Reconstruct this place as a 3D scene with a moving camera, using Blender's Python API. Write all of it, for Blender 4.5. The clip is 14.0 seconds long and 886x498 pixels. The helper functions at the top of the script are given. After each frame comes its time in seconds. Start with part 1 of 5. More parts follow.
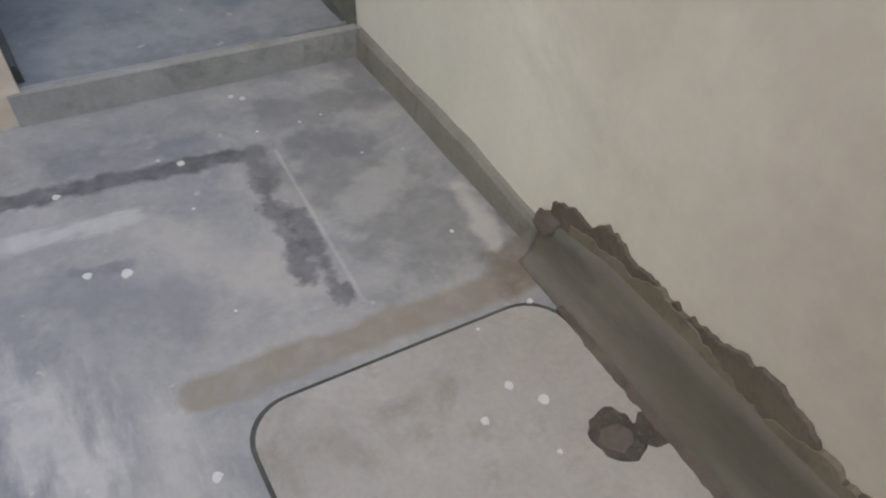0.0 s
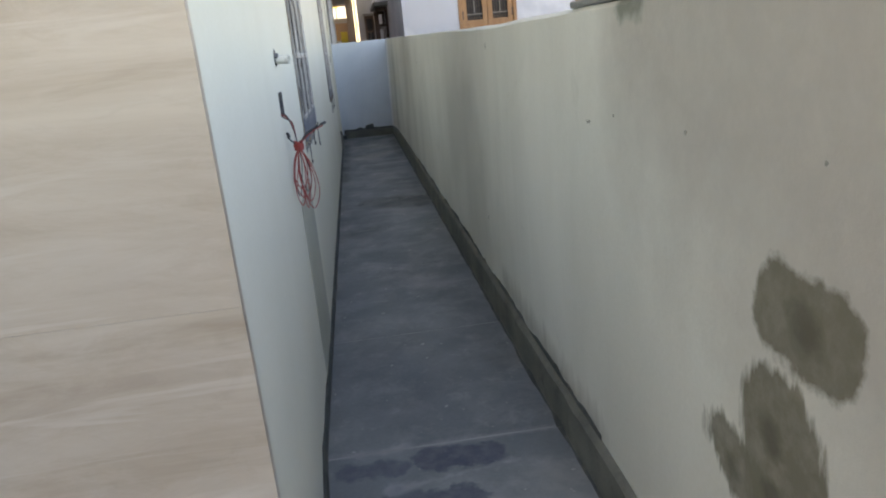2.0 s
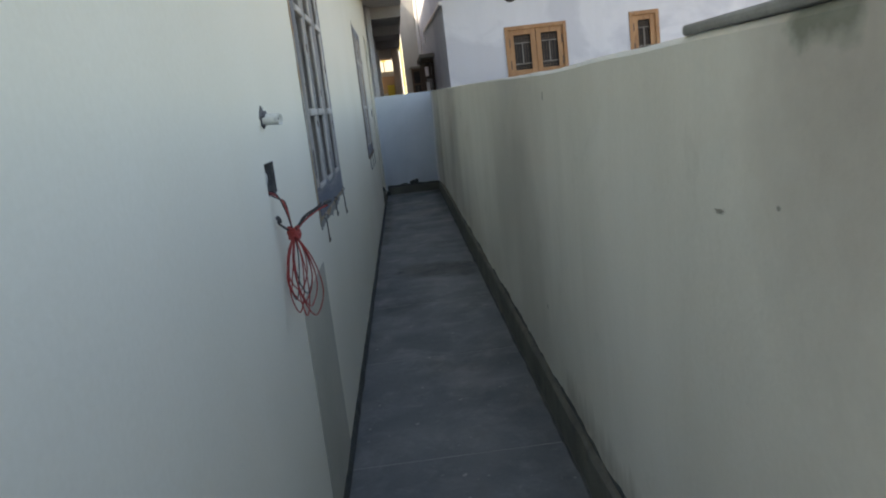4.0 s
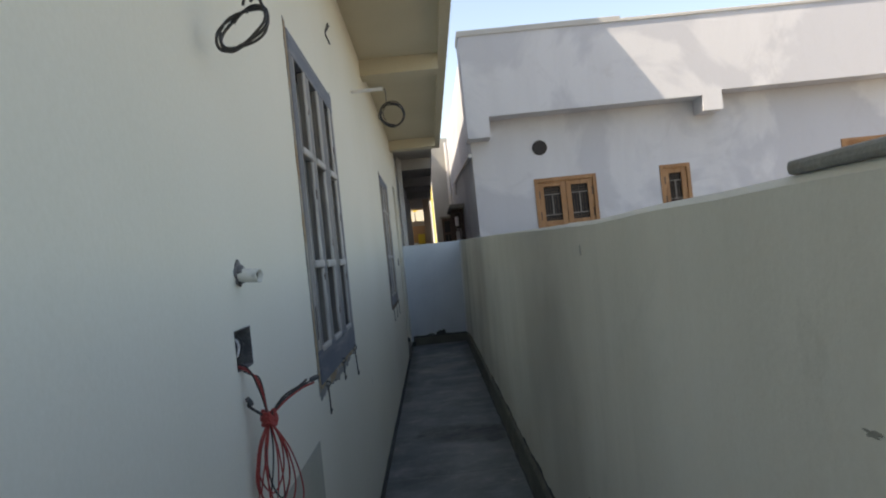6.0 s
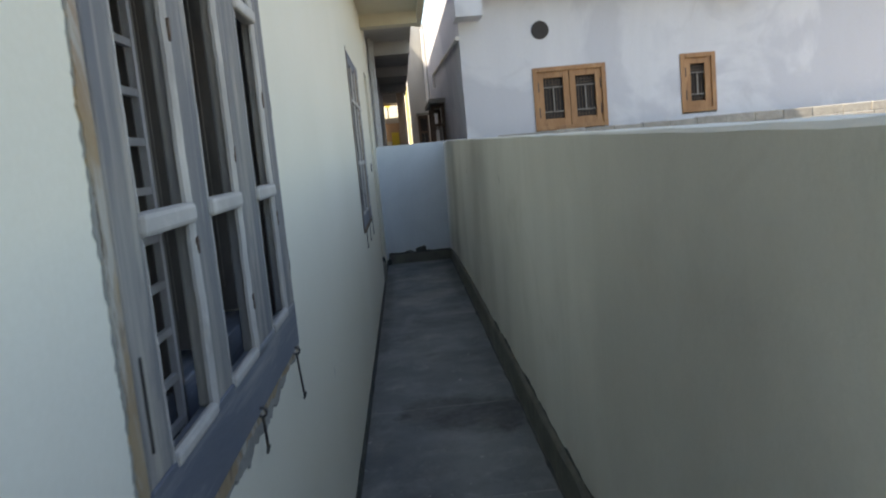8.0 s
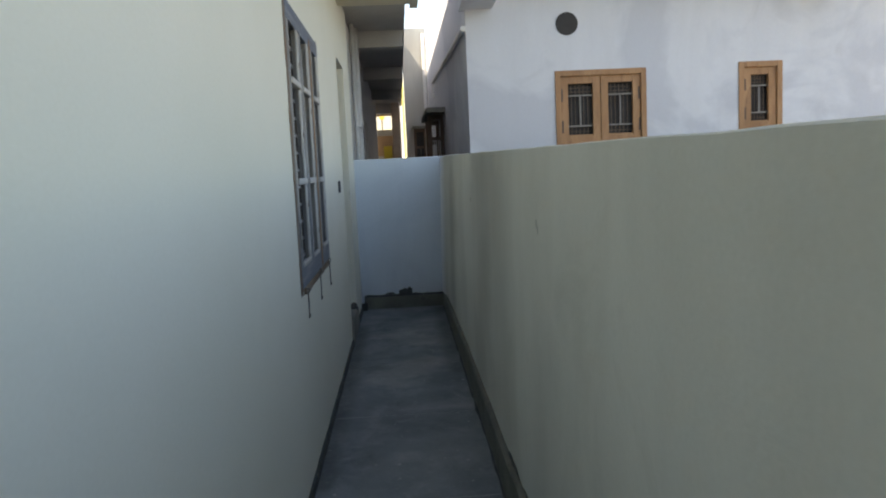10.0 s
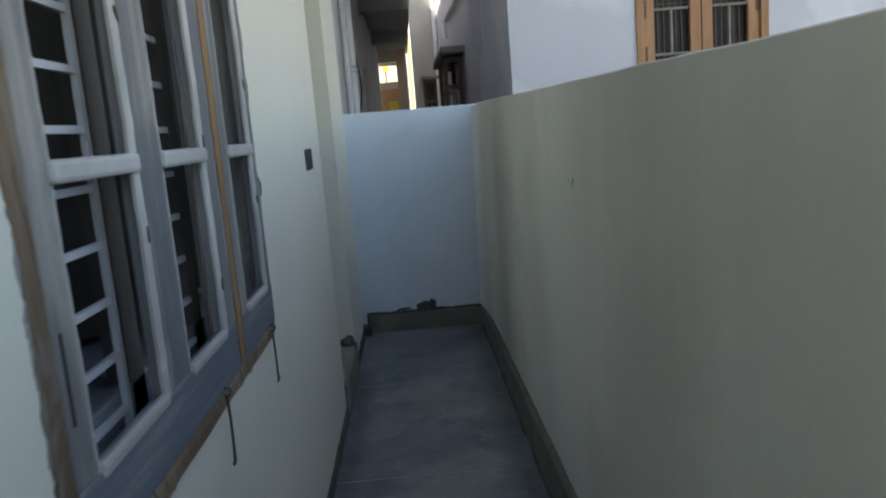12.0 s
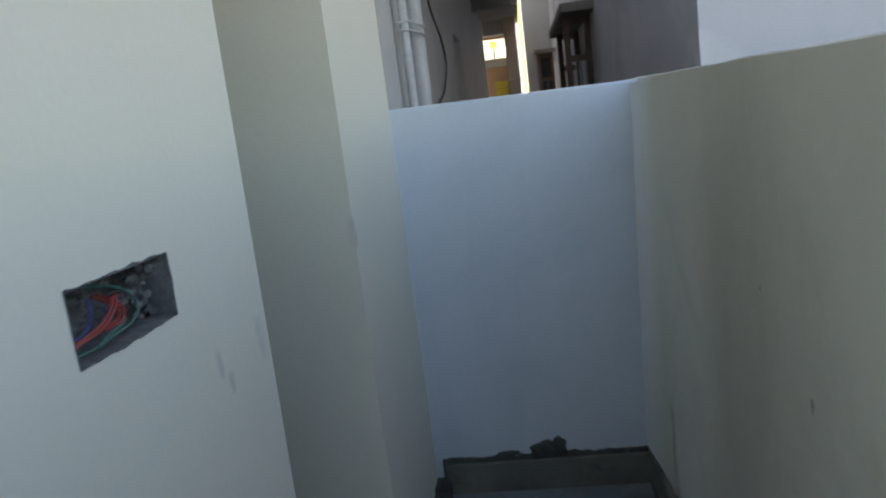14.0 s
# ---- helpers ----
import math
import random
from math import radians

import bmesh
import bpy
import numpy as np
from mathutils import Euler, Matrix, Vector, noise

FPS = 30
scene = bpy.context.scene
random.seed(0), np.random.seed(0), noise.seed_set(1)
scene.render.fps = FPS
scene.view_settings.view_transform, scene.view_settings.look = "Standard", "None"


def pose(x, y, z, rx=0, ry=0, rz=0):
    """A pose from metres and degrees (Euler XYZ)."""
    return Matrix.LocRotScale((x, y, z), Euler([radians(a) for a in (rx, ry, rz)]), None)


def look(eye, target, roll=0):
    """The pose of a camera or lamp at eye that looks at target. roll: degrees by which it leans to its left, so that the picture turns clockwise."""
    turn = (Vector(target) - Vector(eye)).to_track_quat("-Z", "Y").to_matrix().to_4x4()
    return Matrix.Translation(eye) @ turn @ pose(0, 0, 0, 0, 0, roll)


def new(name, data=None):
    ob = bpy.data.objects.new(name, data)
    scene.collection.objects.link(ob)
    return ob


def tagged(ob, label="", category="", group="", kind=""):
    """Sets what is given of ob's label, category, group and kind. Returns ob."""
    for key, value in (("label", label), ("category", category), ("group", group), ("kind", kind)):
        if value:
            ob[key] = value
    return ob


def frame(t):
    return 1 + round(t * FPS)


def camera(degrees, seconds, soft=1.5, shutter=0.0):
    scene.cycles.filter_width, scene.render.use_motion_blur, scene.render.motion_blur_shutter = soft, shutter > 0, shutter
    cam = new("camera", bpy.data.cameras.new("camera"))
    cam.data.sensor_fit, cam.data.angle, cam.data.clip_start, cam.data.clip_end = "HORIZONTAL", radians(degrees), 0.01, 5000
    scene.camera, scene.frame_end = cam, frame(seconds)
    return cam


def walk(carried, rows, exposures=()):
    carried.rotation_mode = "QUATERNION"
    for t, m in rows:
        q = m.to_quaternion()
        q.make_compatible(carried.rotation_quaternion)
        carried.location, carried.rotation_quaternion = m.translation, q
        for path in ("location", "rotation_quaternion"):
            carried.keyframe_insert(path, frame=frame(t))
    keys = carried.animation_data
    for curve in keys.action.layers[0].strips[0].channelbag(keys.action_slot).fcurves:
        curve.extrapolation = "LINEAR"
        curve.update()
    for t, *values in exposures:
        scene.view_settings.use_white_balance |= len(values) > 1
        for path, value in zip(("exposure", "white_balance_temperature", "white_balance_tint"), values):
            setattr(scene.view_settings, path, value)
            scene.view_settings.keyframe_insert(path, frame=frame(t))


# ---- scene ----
PATH = [
    (0, (0.147, -1.638, 0.993), (0.885, -0.462, -0.447), 2.5),
    (0.3, (0.207, -1.539, 0.961), (0.921, -0.432, -0.544), -0.5),
    (0.6, (0.205, -1.336, 1.082), (0.945, -0.086, -0.294), -3.2),
    (0.8, (0.211, -1.236, 1.156), (0.875, 0.397, 0.21), -7.7),
    (0.9, (0.171, -1.159, 1.169), (0.849, 0.571, 0.428), -5.0),
    (1, (0.171, -1.093, 1.224), (0.854, 0.656, 0.535), -5.3),
    (1.2, (0.16, -1.04, 1.294), (0.824, 0.732, 0.648), -4.5),
    (1.5, (0.198, -1.012, 1.329), (0.635, 0.845, 0.73), -4.9),
    (2, (0.262, -1.052, 1.355), (0.449, 0.868, 0.826), -5.7),
    (2.5, (0.294, -1.075, 1.371), (0.447, 0.868, 0.918), -6.1),
    (2.7, (0.307, -1.068, 1.369), (0.461, 0.878, 0.934), -6.1),
    (4.8, (0.376, 0.051, 1.349), (0.385, 2.029, 1.052), -6.3),
    (5, (0.357, 0.052, 1.375), (0.375, 2.04, 1.157), -5.7),
    (5.5, (0.374, 0.05, 1.402), (0.414, 2.049, 1.45), -5.5),
    (6, (0.42, 0.113, 1.364), (0.455, 2.112, 1.378), -5.9),
    (6.5, (0.354, 0.403, 1.355), (0.376, 2.401, 1.26), -5.9),
    (7, (0.35, 0.833, 1.333), (0.363, 2.818, 1.092), -5.1),
    (7.5, (0.346, 1.32, 1.416), (0.361, 3.294, 1.095), -5.4),
    (8, (0.328, 1.824, 1.432), (0.414, 3.805, 1.168), -5.3),
    (8.2, (0.375, 1.96, 1.428), (0.468, 3.949, 1.241), -4.5),
    (10.3, (0.475, 4.361, 1.422), (0.58, 6.345, 1.193), -2.7),
    (10.5, (0.481, 4.661, 1.456), (0.595, 6.644, 1.22), -3.0),
    (11, (0.409, 5.266, 1.459), (0.532, 7.249, 1.232), -3.7),
    (11.5, (0.455, 5.808, 1.463), (0.563, 7.793, 1.243), -3.4),
    (12, (0.427, 6.398, 1.408), (0.497, 8.371, 1.084), -4.7),
    (12.5, (0.424, 7.049, 1.4), (0.478, 8.987, 0.906), -5.0),
    (13, (0.447, 7.623, 1.455), (0.446, 9.581, 1.046), -3.6),
    (13.5, (0.41, 8.285, 1.517), (0.41, 10.244, 1.113), -4.7),
    (14, (0.487, 8.788, 1.49), (0.241, 10.743, 1.148), -7.1),
]
cam = camera(61.9, 14.0, soft=2.0, shutter=0.22)
walk(cam, [(t, look(e, a, r)) for t, e, a, r in PATH], [(0.0, 2.65, 8950, 17), (0.5, 2.88, 8600, 16), (1.0, 3.0, 8050, 17), (1.5, 2.64, 8600, 16), (2.0, 2.3, 8700, 16), (2.5, 2.0, 8500, 15), (2.7, 1.8, 8500, 14),
      (5.0, 1.5, 8150, 12), (5.5, 1.05, 8300, 13), (6.5, 1.32, 8200, 12), (7.0, 1.58, 8150, 11), (7.5, 1.77, 8100, 11), (8.0, 1.67, 8100, 11), (10.5, 1.7, 8100, 10), (11.5, 1.62, 8000, 10),
      (12.0, 1.90, 8000, 10), (12.5, 2.88, 9100, 15), (13.0, 2.70, 9200, 15), (13.5, 2.24, 8800, 15), (14.0, 1.98, 7900, 11)])

# ---------------------------------------------------------------- world and sun
SUN_DIR = Vector((1.0, 0.33, -1.46)).normalized()
world = bpy.data.worlds.new("sky")
scene.world = world
world.use_nodes = True
wn = world.node_tree.nodes
sky = wn.new("ShaderNodeTexSky")
sky.sky_type, sky.sun_disc = "NISHITA", False
sky.sun_elevation = math.asin(-SUN_DIR.z)
sky.sun_rotation = math.atan2(-SUN_DIR.x, -SUN_DIR.y)
wn["Background"].inputs[1].default_value = 0.15
world.node_tree.links.new(sky.outputs[0], wn["Background"].inputs[0])
sun = new("sun", bpy.data.lights.new("sun", "SUN"))
sun.data.energy, sun.data.angle, sun.data.color = 4.0, radians(0.5), (1.0, 0.95, 0.87)
sun.matrix_world = Matrix.Translation((0, 0, 12)) @ SUN_DIR.to_track_quat("-Z", "Y").to_matrix().to_4x4()


# ---------------------------------------------------------------- materials
def mix(nt, fac, a, b, kind="MIX"):
    n = nt.nodes.new("ShaderNodeMix")
    n.data_type, n.blend_type = "RGBA", kind
    for k, v in (("Factor", fac), ("A", a), ("B", b)):
        sock = [s for s in n.inputs if s.name == k and s.type == ("VALUE" if k == "Factor" else "RGBA")][0]
        if isinstance(v, bpy.types.NodeSocket):
            nt.links.new(v, sock)
        elif k == "Factor":
            sock.default_value = v
        else:
            sock.default_value = (*v, 1)
    return [s for s in n.outputs if s.type == "RGBA"][0]


def noise_tex(nt, scale, detail=4, rough=0.6, stretch=(1, 1, 1), dist=0.0):
    tc = nt.nodes.new("ShaderNodeNewGeometry")
    mp = nt.nodes.new("ShaderNodeMapping")
    mp.inputs["Scale"].default_value = stretch
    nt.links.new(tc.outputs["Position"], mp.inputs["Vector"])
    n = nt.nodes.new("ShaderNodeTexNoise")
    n.inputs["Scale"].default_value, n.inputs["Detail"].default_value = scale, detail
    n.inputs["Roughness"].default_value, n.inputs["Distortion"].default_value = rough, dist
    nt.links.new(mp.outputs[0], n.inputs["Vector"])
    return n.outputs[0]


def ramp(nt, fac, lo, hi, a=0.0, b=1.0):
    n = nt.nodes.new("ShaderNodeMapRange")
    n.inputs[1].default_value, n.inputs[2].default_value = lo, hi
    n.inputs[3].default_value, n.inputs[4].default_value = a, b
    nt.links.new(fac, n.inputs[0])
    return n.outputs[0]


def base(name, rough=0.8, metal=0.0):
    m = bpy.data.materials.new(name)
    m.use_nodes = True
    nt = m.node_tree
    b = nt.nodes["Principled BSDF"]
    b.inputs["Roughness"].default_value, b.inputs["Metallic"].default_value = rough, metal
    return m, nt, b


def bump(nt, b, height, strength, dist=0.01):
    n = nt.nodes.new("ShaderNodeBump")
    n.inputs["Strength"].default_value, n.inputs["Distance"].default_value = strength, dist
    nt.links.new(height, n.inputs["Height"])
    nt.links.new(n.outputs[0], b.inputs["Normal"])


def surface(name, c1, c2, c3=None, scale=1.5, fine=60, rough=0.85, relief=0.25, stretch=(1, 1, 1), metal=0.0, each=0.0):
    """Two colours mottled at a coarse and a fine scale, blotches of a third."""
    m, nt, b = base(name, rough, metal)
    col = mix(nt, ramp(nt, noise_tex(nt, scale, 6, 0.6, stretch), 0.35, 0.68), c1, c2)
    if c3:
        col = mix(nt, ramp(nt, noise_tex(nt, scale * 2.7, 7, 0.65, stretch, 0.4), 0.54, 0.72, 0, 0.8), col, c3)
    grain = noise_tex(nt, fine, 3, 0.7, stretch)
    col = mix(nt, 0.25, col, mix(nt, grain, (0.1, 0.1, 0.1), (0.9, 0.9, 0.9)), "SOFT_LIGHT")
    if each:
        oi = nt.nodes.new("ShaderNodeObjectInfo")
        col = mix(nt, ramp(nt, oi.outputs["Random"], 0, 1, 0, each), col, (0.05, 0.05, 0.06))
    nt.links.new(col, b.inputs["Base Color"])
    if relief:
        bump(nt, b, grain, relief, 0.004)
    return m


def stain_shade_mask(nt, a, b, width, soft, ragged_by, freq=14, stretch=(1, 1, 1)):
    """1 inside a ragged band along the line from a to b, fading out over its edge."""
    def vmath(op, x, y=None):
        n = nt.nodes.new("ShaderNodeVectorMath")
        n.operation = op
        for sock, v in zip(n.inputs, (x, y)):
            if isinstance(v, bpy.types.NodeSocket):
                nt.links.new(v, sock)
            elif v is not None:
                sock.default_value = v
        return n
    geo = nt.nodes.new("ShaderNodeNewGeometry")
    A, B = Vector(a), Vector(b)
    D = B - A
    rel = vmath("SUBTRACT", geo.outputs["Position"], A).outputs[0]
    along = vmath("DOT_PRODUCT", rel, D / max(1e-9, D.length_squared)).outputs["Value"]
    t = ramp(nt, along, 0, 1)
    sc = nt.nodes.new("ShaderNodeVectorMath")
    sc.operation = "SCALE"
    sc.inputs[0].default_value = D
    nt.links.new(t, sc.inputs["Scale"])
    d = vmath("LENGTH", vmath("SUBTRACT", rel, sc.outputs[0]).outputs[0]).outputs["Value"]
    wob = ramp(nt, noise_tex(nt, freq, 5, 0.62, stretch), 0.25, 0.75, -ragged_by, ragged_by)
    add = nt.nodes.new("ShaderNodeMath")
    add.operation = "ADD"
    nt.links.new(d, add.inputs[0]), nt.links.new(wob, add.inputs[1])
    return ramp(nt, add.outputs[0], width + soft, width - soft)


def times(nt, x, y):
    n = nt.nodes.new("ShaderNodeMath")
    n.operation = "MULTIPLY"
    for sock, v in zip(n.inputs, (x, y)):
        if isinstance(v, bpy.types.NodeSocket):
            nt.links.new(v, sock)
        else:
            sock.default_value = v
    return n.outputs[0]


def add_stains_and_shade(m, stains, mottle=0.55):
    """Lay dirt, damp, mortar marks and soft shading over a material's colour; each (a, b, width, soft, ragged,
    strength, colour, freq, stretch).
    """
    nt = m.node_tree
    sock = nt.nodes["Principled BSDF"].inputs["Base Color"]
    col = sock.links[0].from_socket
    for a, b, w, soft, rg, k, colour, freq, stretch in stains:
        mask = stain_shade_mask(nt, a, b, w, soft, rg, freq, stretch)
        blot = times(nt, mask, ramp(nt, noise_tex(nt, 22, 5, 0.65), 0.30, 0.60, mottle * k, k))
        col = mix(nt, blot, col, colour)
    nt.links.new(col, sock)
    return m


def floor_stone_mat(name, dark, mid, dust, stain, dusty, rough):
    """Worn stone: cloudy tone, trodden dust, darker damp stains and pale specks."""
    m, nt, b = base(name, rough)
    col = mix(nt, ramp(nt, noise_tex(nt, 1.1, 5, 0.55), 0.38, 0.62), dark, mid)
    oi = nt.nodes.new("ShaderNodeObjectInfo")
    col = mix(nt, ramp(nt, oi.outputs["Random"], 0, 1, 0, 0.4), col, dark)
    col = mix(nt, ramp(nt, noise_tex(nt, 3.2, 9, 0.66, (1, 1, 1), 0.5), 0.5 - 0.1 * dusty, 0.74, 0, 0.5 + 0.3 * dusty), col, dust)
    col = mix(nt, ramp(nt, noise_tex(nt, 1.7, 6, 0.6, (1, 1, 1), 0.3), 0.56, 0.68, 0, 0.7), col, stain)
    col = mix(nt, ramp(nt, noise_tex(nt, 9.0, 6, 0.65, (1, 1, 1), 0.6), 0.56, 0.72, 0, 0.35), col, dust)
    col = mix(nt, ramp(nt, noise_tex(nt, 24, 2, 0.4), 0.71, 0.75, 0, 0.6), col, (0.40, 0.40, 0.39))
    grain = noise_tex(nt, 55, 4, 0.7)
    col = mix(nt, 0.3, col, mix(nt, grain, (0.1, 0.1, 0.1), (0.9, 0.9, 0.9)), "SOFT_LIGHT")
    nt.links.new(col, b.inputs["Base Color"])
    nt.links.new(ramp(nt, noise_tex(nt, 3.0, 5, 0.6), 0.35, 0.65, rough - 0.12, rough + 0.25), b.inputs["Roughness"])
    bump(nt, b, grain, 0.25, 0.004)
    return m


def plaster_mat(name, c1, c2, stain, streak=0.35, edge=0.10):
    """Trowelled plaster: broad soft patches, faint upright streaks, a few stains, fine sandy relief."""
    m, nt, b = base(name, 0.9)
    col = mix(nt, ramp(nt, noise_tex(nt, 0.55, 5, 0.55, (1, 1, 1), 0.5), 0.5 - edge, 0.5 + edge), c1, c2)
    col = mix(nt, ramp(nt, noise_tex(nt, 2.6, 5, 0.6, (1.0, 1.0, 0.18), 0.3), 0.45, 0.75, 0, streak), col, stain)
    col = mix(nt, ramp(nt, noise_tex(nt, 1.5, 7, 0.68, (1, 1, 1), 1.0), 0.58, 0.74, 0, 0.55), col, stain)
    grain = noise_tex(nt, 75, 4, 0.7)
    wave = noise_tex(nt, 5.0, 4, 0.6, (1, 1, 0.7))
    col = mix(nt, 0.22, col, mix(nt, grain, (0.1, 0.1, 0.1), (0.9, 0.9, 0.9)), "SOFT_LIGHT")
    nt.links.new(col, b.inputs["Base Color"])
    hsum = nt.nodes.new("ShaderNodeMath")
    hsum.operation = "MULTIPLY_ADD"
    nt.links.new(wave, hsum.inputs[0])
    hsum.inputs[1].default_value = 3.0
    nt.links.new(grain, hsum.inputs[2])
    bump(nt, b, hsum.outputs[0], 0.25, 0.004)
    return m


def marble_mat():
    """Beige veined marble: each slab is another cut, with its own veins and tone."""
    m, nt, b = base("marble", 0.35)
    oi = nt.nodes.new("ShaderNodeObjectInfo")
    geo = nt.nodes.new("ShaderNodeNewGeometry")
    shift = nt.nodes.new("ShaderNodeCombineXYZ")
    for k in range(3):
        nt.links.new(ramp(nt, oi.outputs["Random"], 0, 1, 0, 7.0 + 5 * k), shift.inputs[k])
    place = nt.nodes.new("ShaderNodeVectorMath")
    nt.links.new(geo.outputs["Position"], place.inputs[0]), nt.links.new(shift.outputs[0], place.inputs[1])

    def veins(scale, detail, rough, stretch, dist):
        mp = nt.nodes.new("ShaderNodeMapping")
        mp.inputs["Scale"].default_value, mp.inputs["Rotation"].default_value = stretch, (0, radians(-9), 0)
        nt.links.new(place.outputs[0], mp.inputs["Vector"])
        n = nt.nodes.new("ShaderNodeTexNoise")
        n.inputs["Scale"].default_value, n.inputs["Detail"].default_value = scale, detail
        n.inputs["Roughness"].default_value, n.inputs["Distortion"].default_value = rough, dist
        nt.links.new(mp.outputs[0], n.inputs["Vector"])
        return n.outputs[0]

    col = mix(nt, ramp(nt, veins(1.6, 8, 0.62, (0.35, 1, 2.6), 0.9), 0.36, 0.62), (0.41, 0.325, 0.245), (0.57, 0.480, 0.375))
    col = mix(nt, ramp(nt, veins(2.6, 8, 0.6, (0.3, 1, 3.0), 1.4), 0.53, 0.66, 0, 0.65), col, (0.35, 0.260, 0.180))
    col = mix(nt, ramp(nt, veins(6.0, 9, 0.72, (0.45, 1, 1.6), 1.6), 0.42, 0.66, 0, 0.55), col, (0.60, 0.520, 0.425))
    col = mix(nt, ramp(nt, veins(11.0, 7, 0.65, (0.6, 1, 1.5), 1.2), 0.54, 0.70, 0, 0.40), col, (0.38, 0.295, 0.215))
    col = mix(nt, ramp(nt, veins(4.2, 6, 0.5, (0.25, 1, 3.8), 1.2), 0.57, 0.66, 0, 0.65), col, (0.67, 0.600, 0.505))
    col = mix(nt, ramp(nt, oi.outputs["Random"], 0, 1, 0, 0.22), col, (0.38, 0.30, 0.22))
    nt.links.new(col, b.inputs["Base Color"])
    return m


def worn_paint_mat(name, c1, c2, pale, stretch):
    """Brushed primer worn along the grain: streaks at two widths, rubbed pale patches, dark scratches."""
    m, nt, b = base(name, 0.65)
    col = mix(nt, ramp(nt, noise_tex(nt, 4.0, 6, 0.6, stretch), 0.36, 0.64), c1, c2)
    col = mix(nt, ramp(nt, noise_tex(nt, 26.0, 5, 0.65, tuple(0.25 * v if v < 1 else v for v in stretch)), 0.50, 0.68, 0, 0.85), col, pale)
    col = mix(nt, ramp(nt, noise_tex(nt, 8.0, 7, 0.7, stretch, 0.6), 0.55, 0.66, 0, 0.75), col, pale)
    col = mix(nt, ramp(nt, noise_tex(nt, 40.0, 3, 0.6, tuple(0.2 * v if v < 1 else v for v in stretch)), 0.63, 0.74, 0, 0.6), col, (0.06, 0.058, 0.058))
    grain = noise_tex(nt, 70, 4, 0.7, stretch)
    nt.links.new(col, b.inputs["Base Color"])
    bump(nt, b, grain, 0.4, 0.004)
    return m


def torn_edge_mat(name, wood, ochre, plaster, dark):
    """Bare wood, ochre filler and smeared plaster torn through one another along a frame."""
    m, nt, b = base(name, 0.92)
    col = mix(nt, ramp(nt, noise_tex(nt, 3.5, 5, 0.6, (1, 1, 0.5)), 0.40, 0.60), wood, ochre)
    col = mix(nt, ramp(nt, noise_tex(nt, 6.0, 8, 0.7, (1, 1.4, 0.5), 0.8), 0.50, 0.58, 0, 0.9), col, plaster)
    col = mix(nt, ramp(nt, noise_tex(nt, 14.0, 7, 0.72, (1, 1.6, 0.35), 0.6), 0.55, 0.63, 0, 0.85), col, dark)
    grain = noise_tex(nt, 60, 4, 0.7, (1, 1, 0.3))
    col = mix(nt, 0.3, col, mix(nt, grain, (0.1, 0.1, 0.1), (0.9, 0.9, 0.9)), "SOFT_LIGHT")
    nt.links.new(col, b.inputs["Base Color"])
    bump(nt, b, noise_tex(nt, 24, 6, 0.7, (1, 1, 0.4)), 0.8, 0.006)
    return m


M_CREAM = surface("cream_wall_paint", (0.70, 0.685, 0.585), (0.745, 0.73, 0.64), None, 0.7, 90, 0.75, 0.12)
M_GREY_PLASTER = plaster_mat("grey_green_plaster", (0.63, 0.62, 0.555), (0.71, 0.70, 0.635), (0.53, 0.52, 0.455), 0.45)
M_BLUE_WHITE = plaster_mat("bluish_white_plaster", (0.47, 0.54, 0.62), (0.58, 0.645, 0.715), (0.41, 0.475, 0.56), 0.4)
M_NEIGHBOUR = plaster_mat("neighbour_white_plaster", (0.535, 0.550, 0.600), (0.640, 0.652, 0.692), (0.49, 0.495, 0.53), 0.30, 0.030)
M_SOFFIT = surface("soffit_paint", (0.56, 0.52, 0.40), (0.62, 0.58, 0.46), None, 0.8, 60, 0.85, 0.15)
M_CONCRETE = surface("bare_cement", (0.16, 0.155, 0.135), (0.24, 0.235, 0.21), (0.11, 0.105, 0.09), 3.0, 90, 0.95, 0.6)
M_DARK_CEMENT = surface("damp_dark_cement", (0.040, 0.045, 0.043), (0.080, 0.086, 0.082), (0.125, 0.128, 0.115), 5.0, 90, 0.9, 0.7)
M_MORTAR = surface("brown_mortar", (0.078, 0.066, 0.053), (0.138, 0.120, 0.099), (0.050, 0.043, 0.036), 6.0, 70, 0.95, 0.8)
M_STONE = floor_stone_mat("worn_blue_grey_stone", (0.104, 0.121, 0.140), (0.172, 0.190, 0.205), (0.29, 0.297, 0.30), (0.072, 0.082, 0.094), 0.0, 0.6)
M_DUSTY_STONE = floor_stone_mat("dusty_yard_stone", (0.17, 0.185, 0.205), (0.27, 0.275, 0.275), (0.42, 0.405, 0.375), (0.15, 0.155, 0.16), 1.0, 0.72)
ONE = (1, 1, 1)
FLOOR_LOW, END_Y = -0.085, 11.565
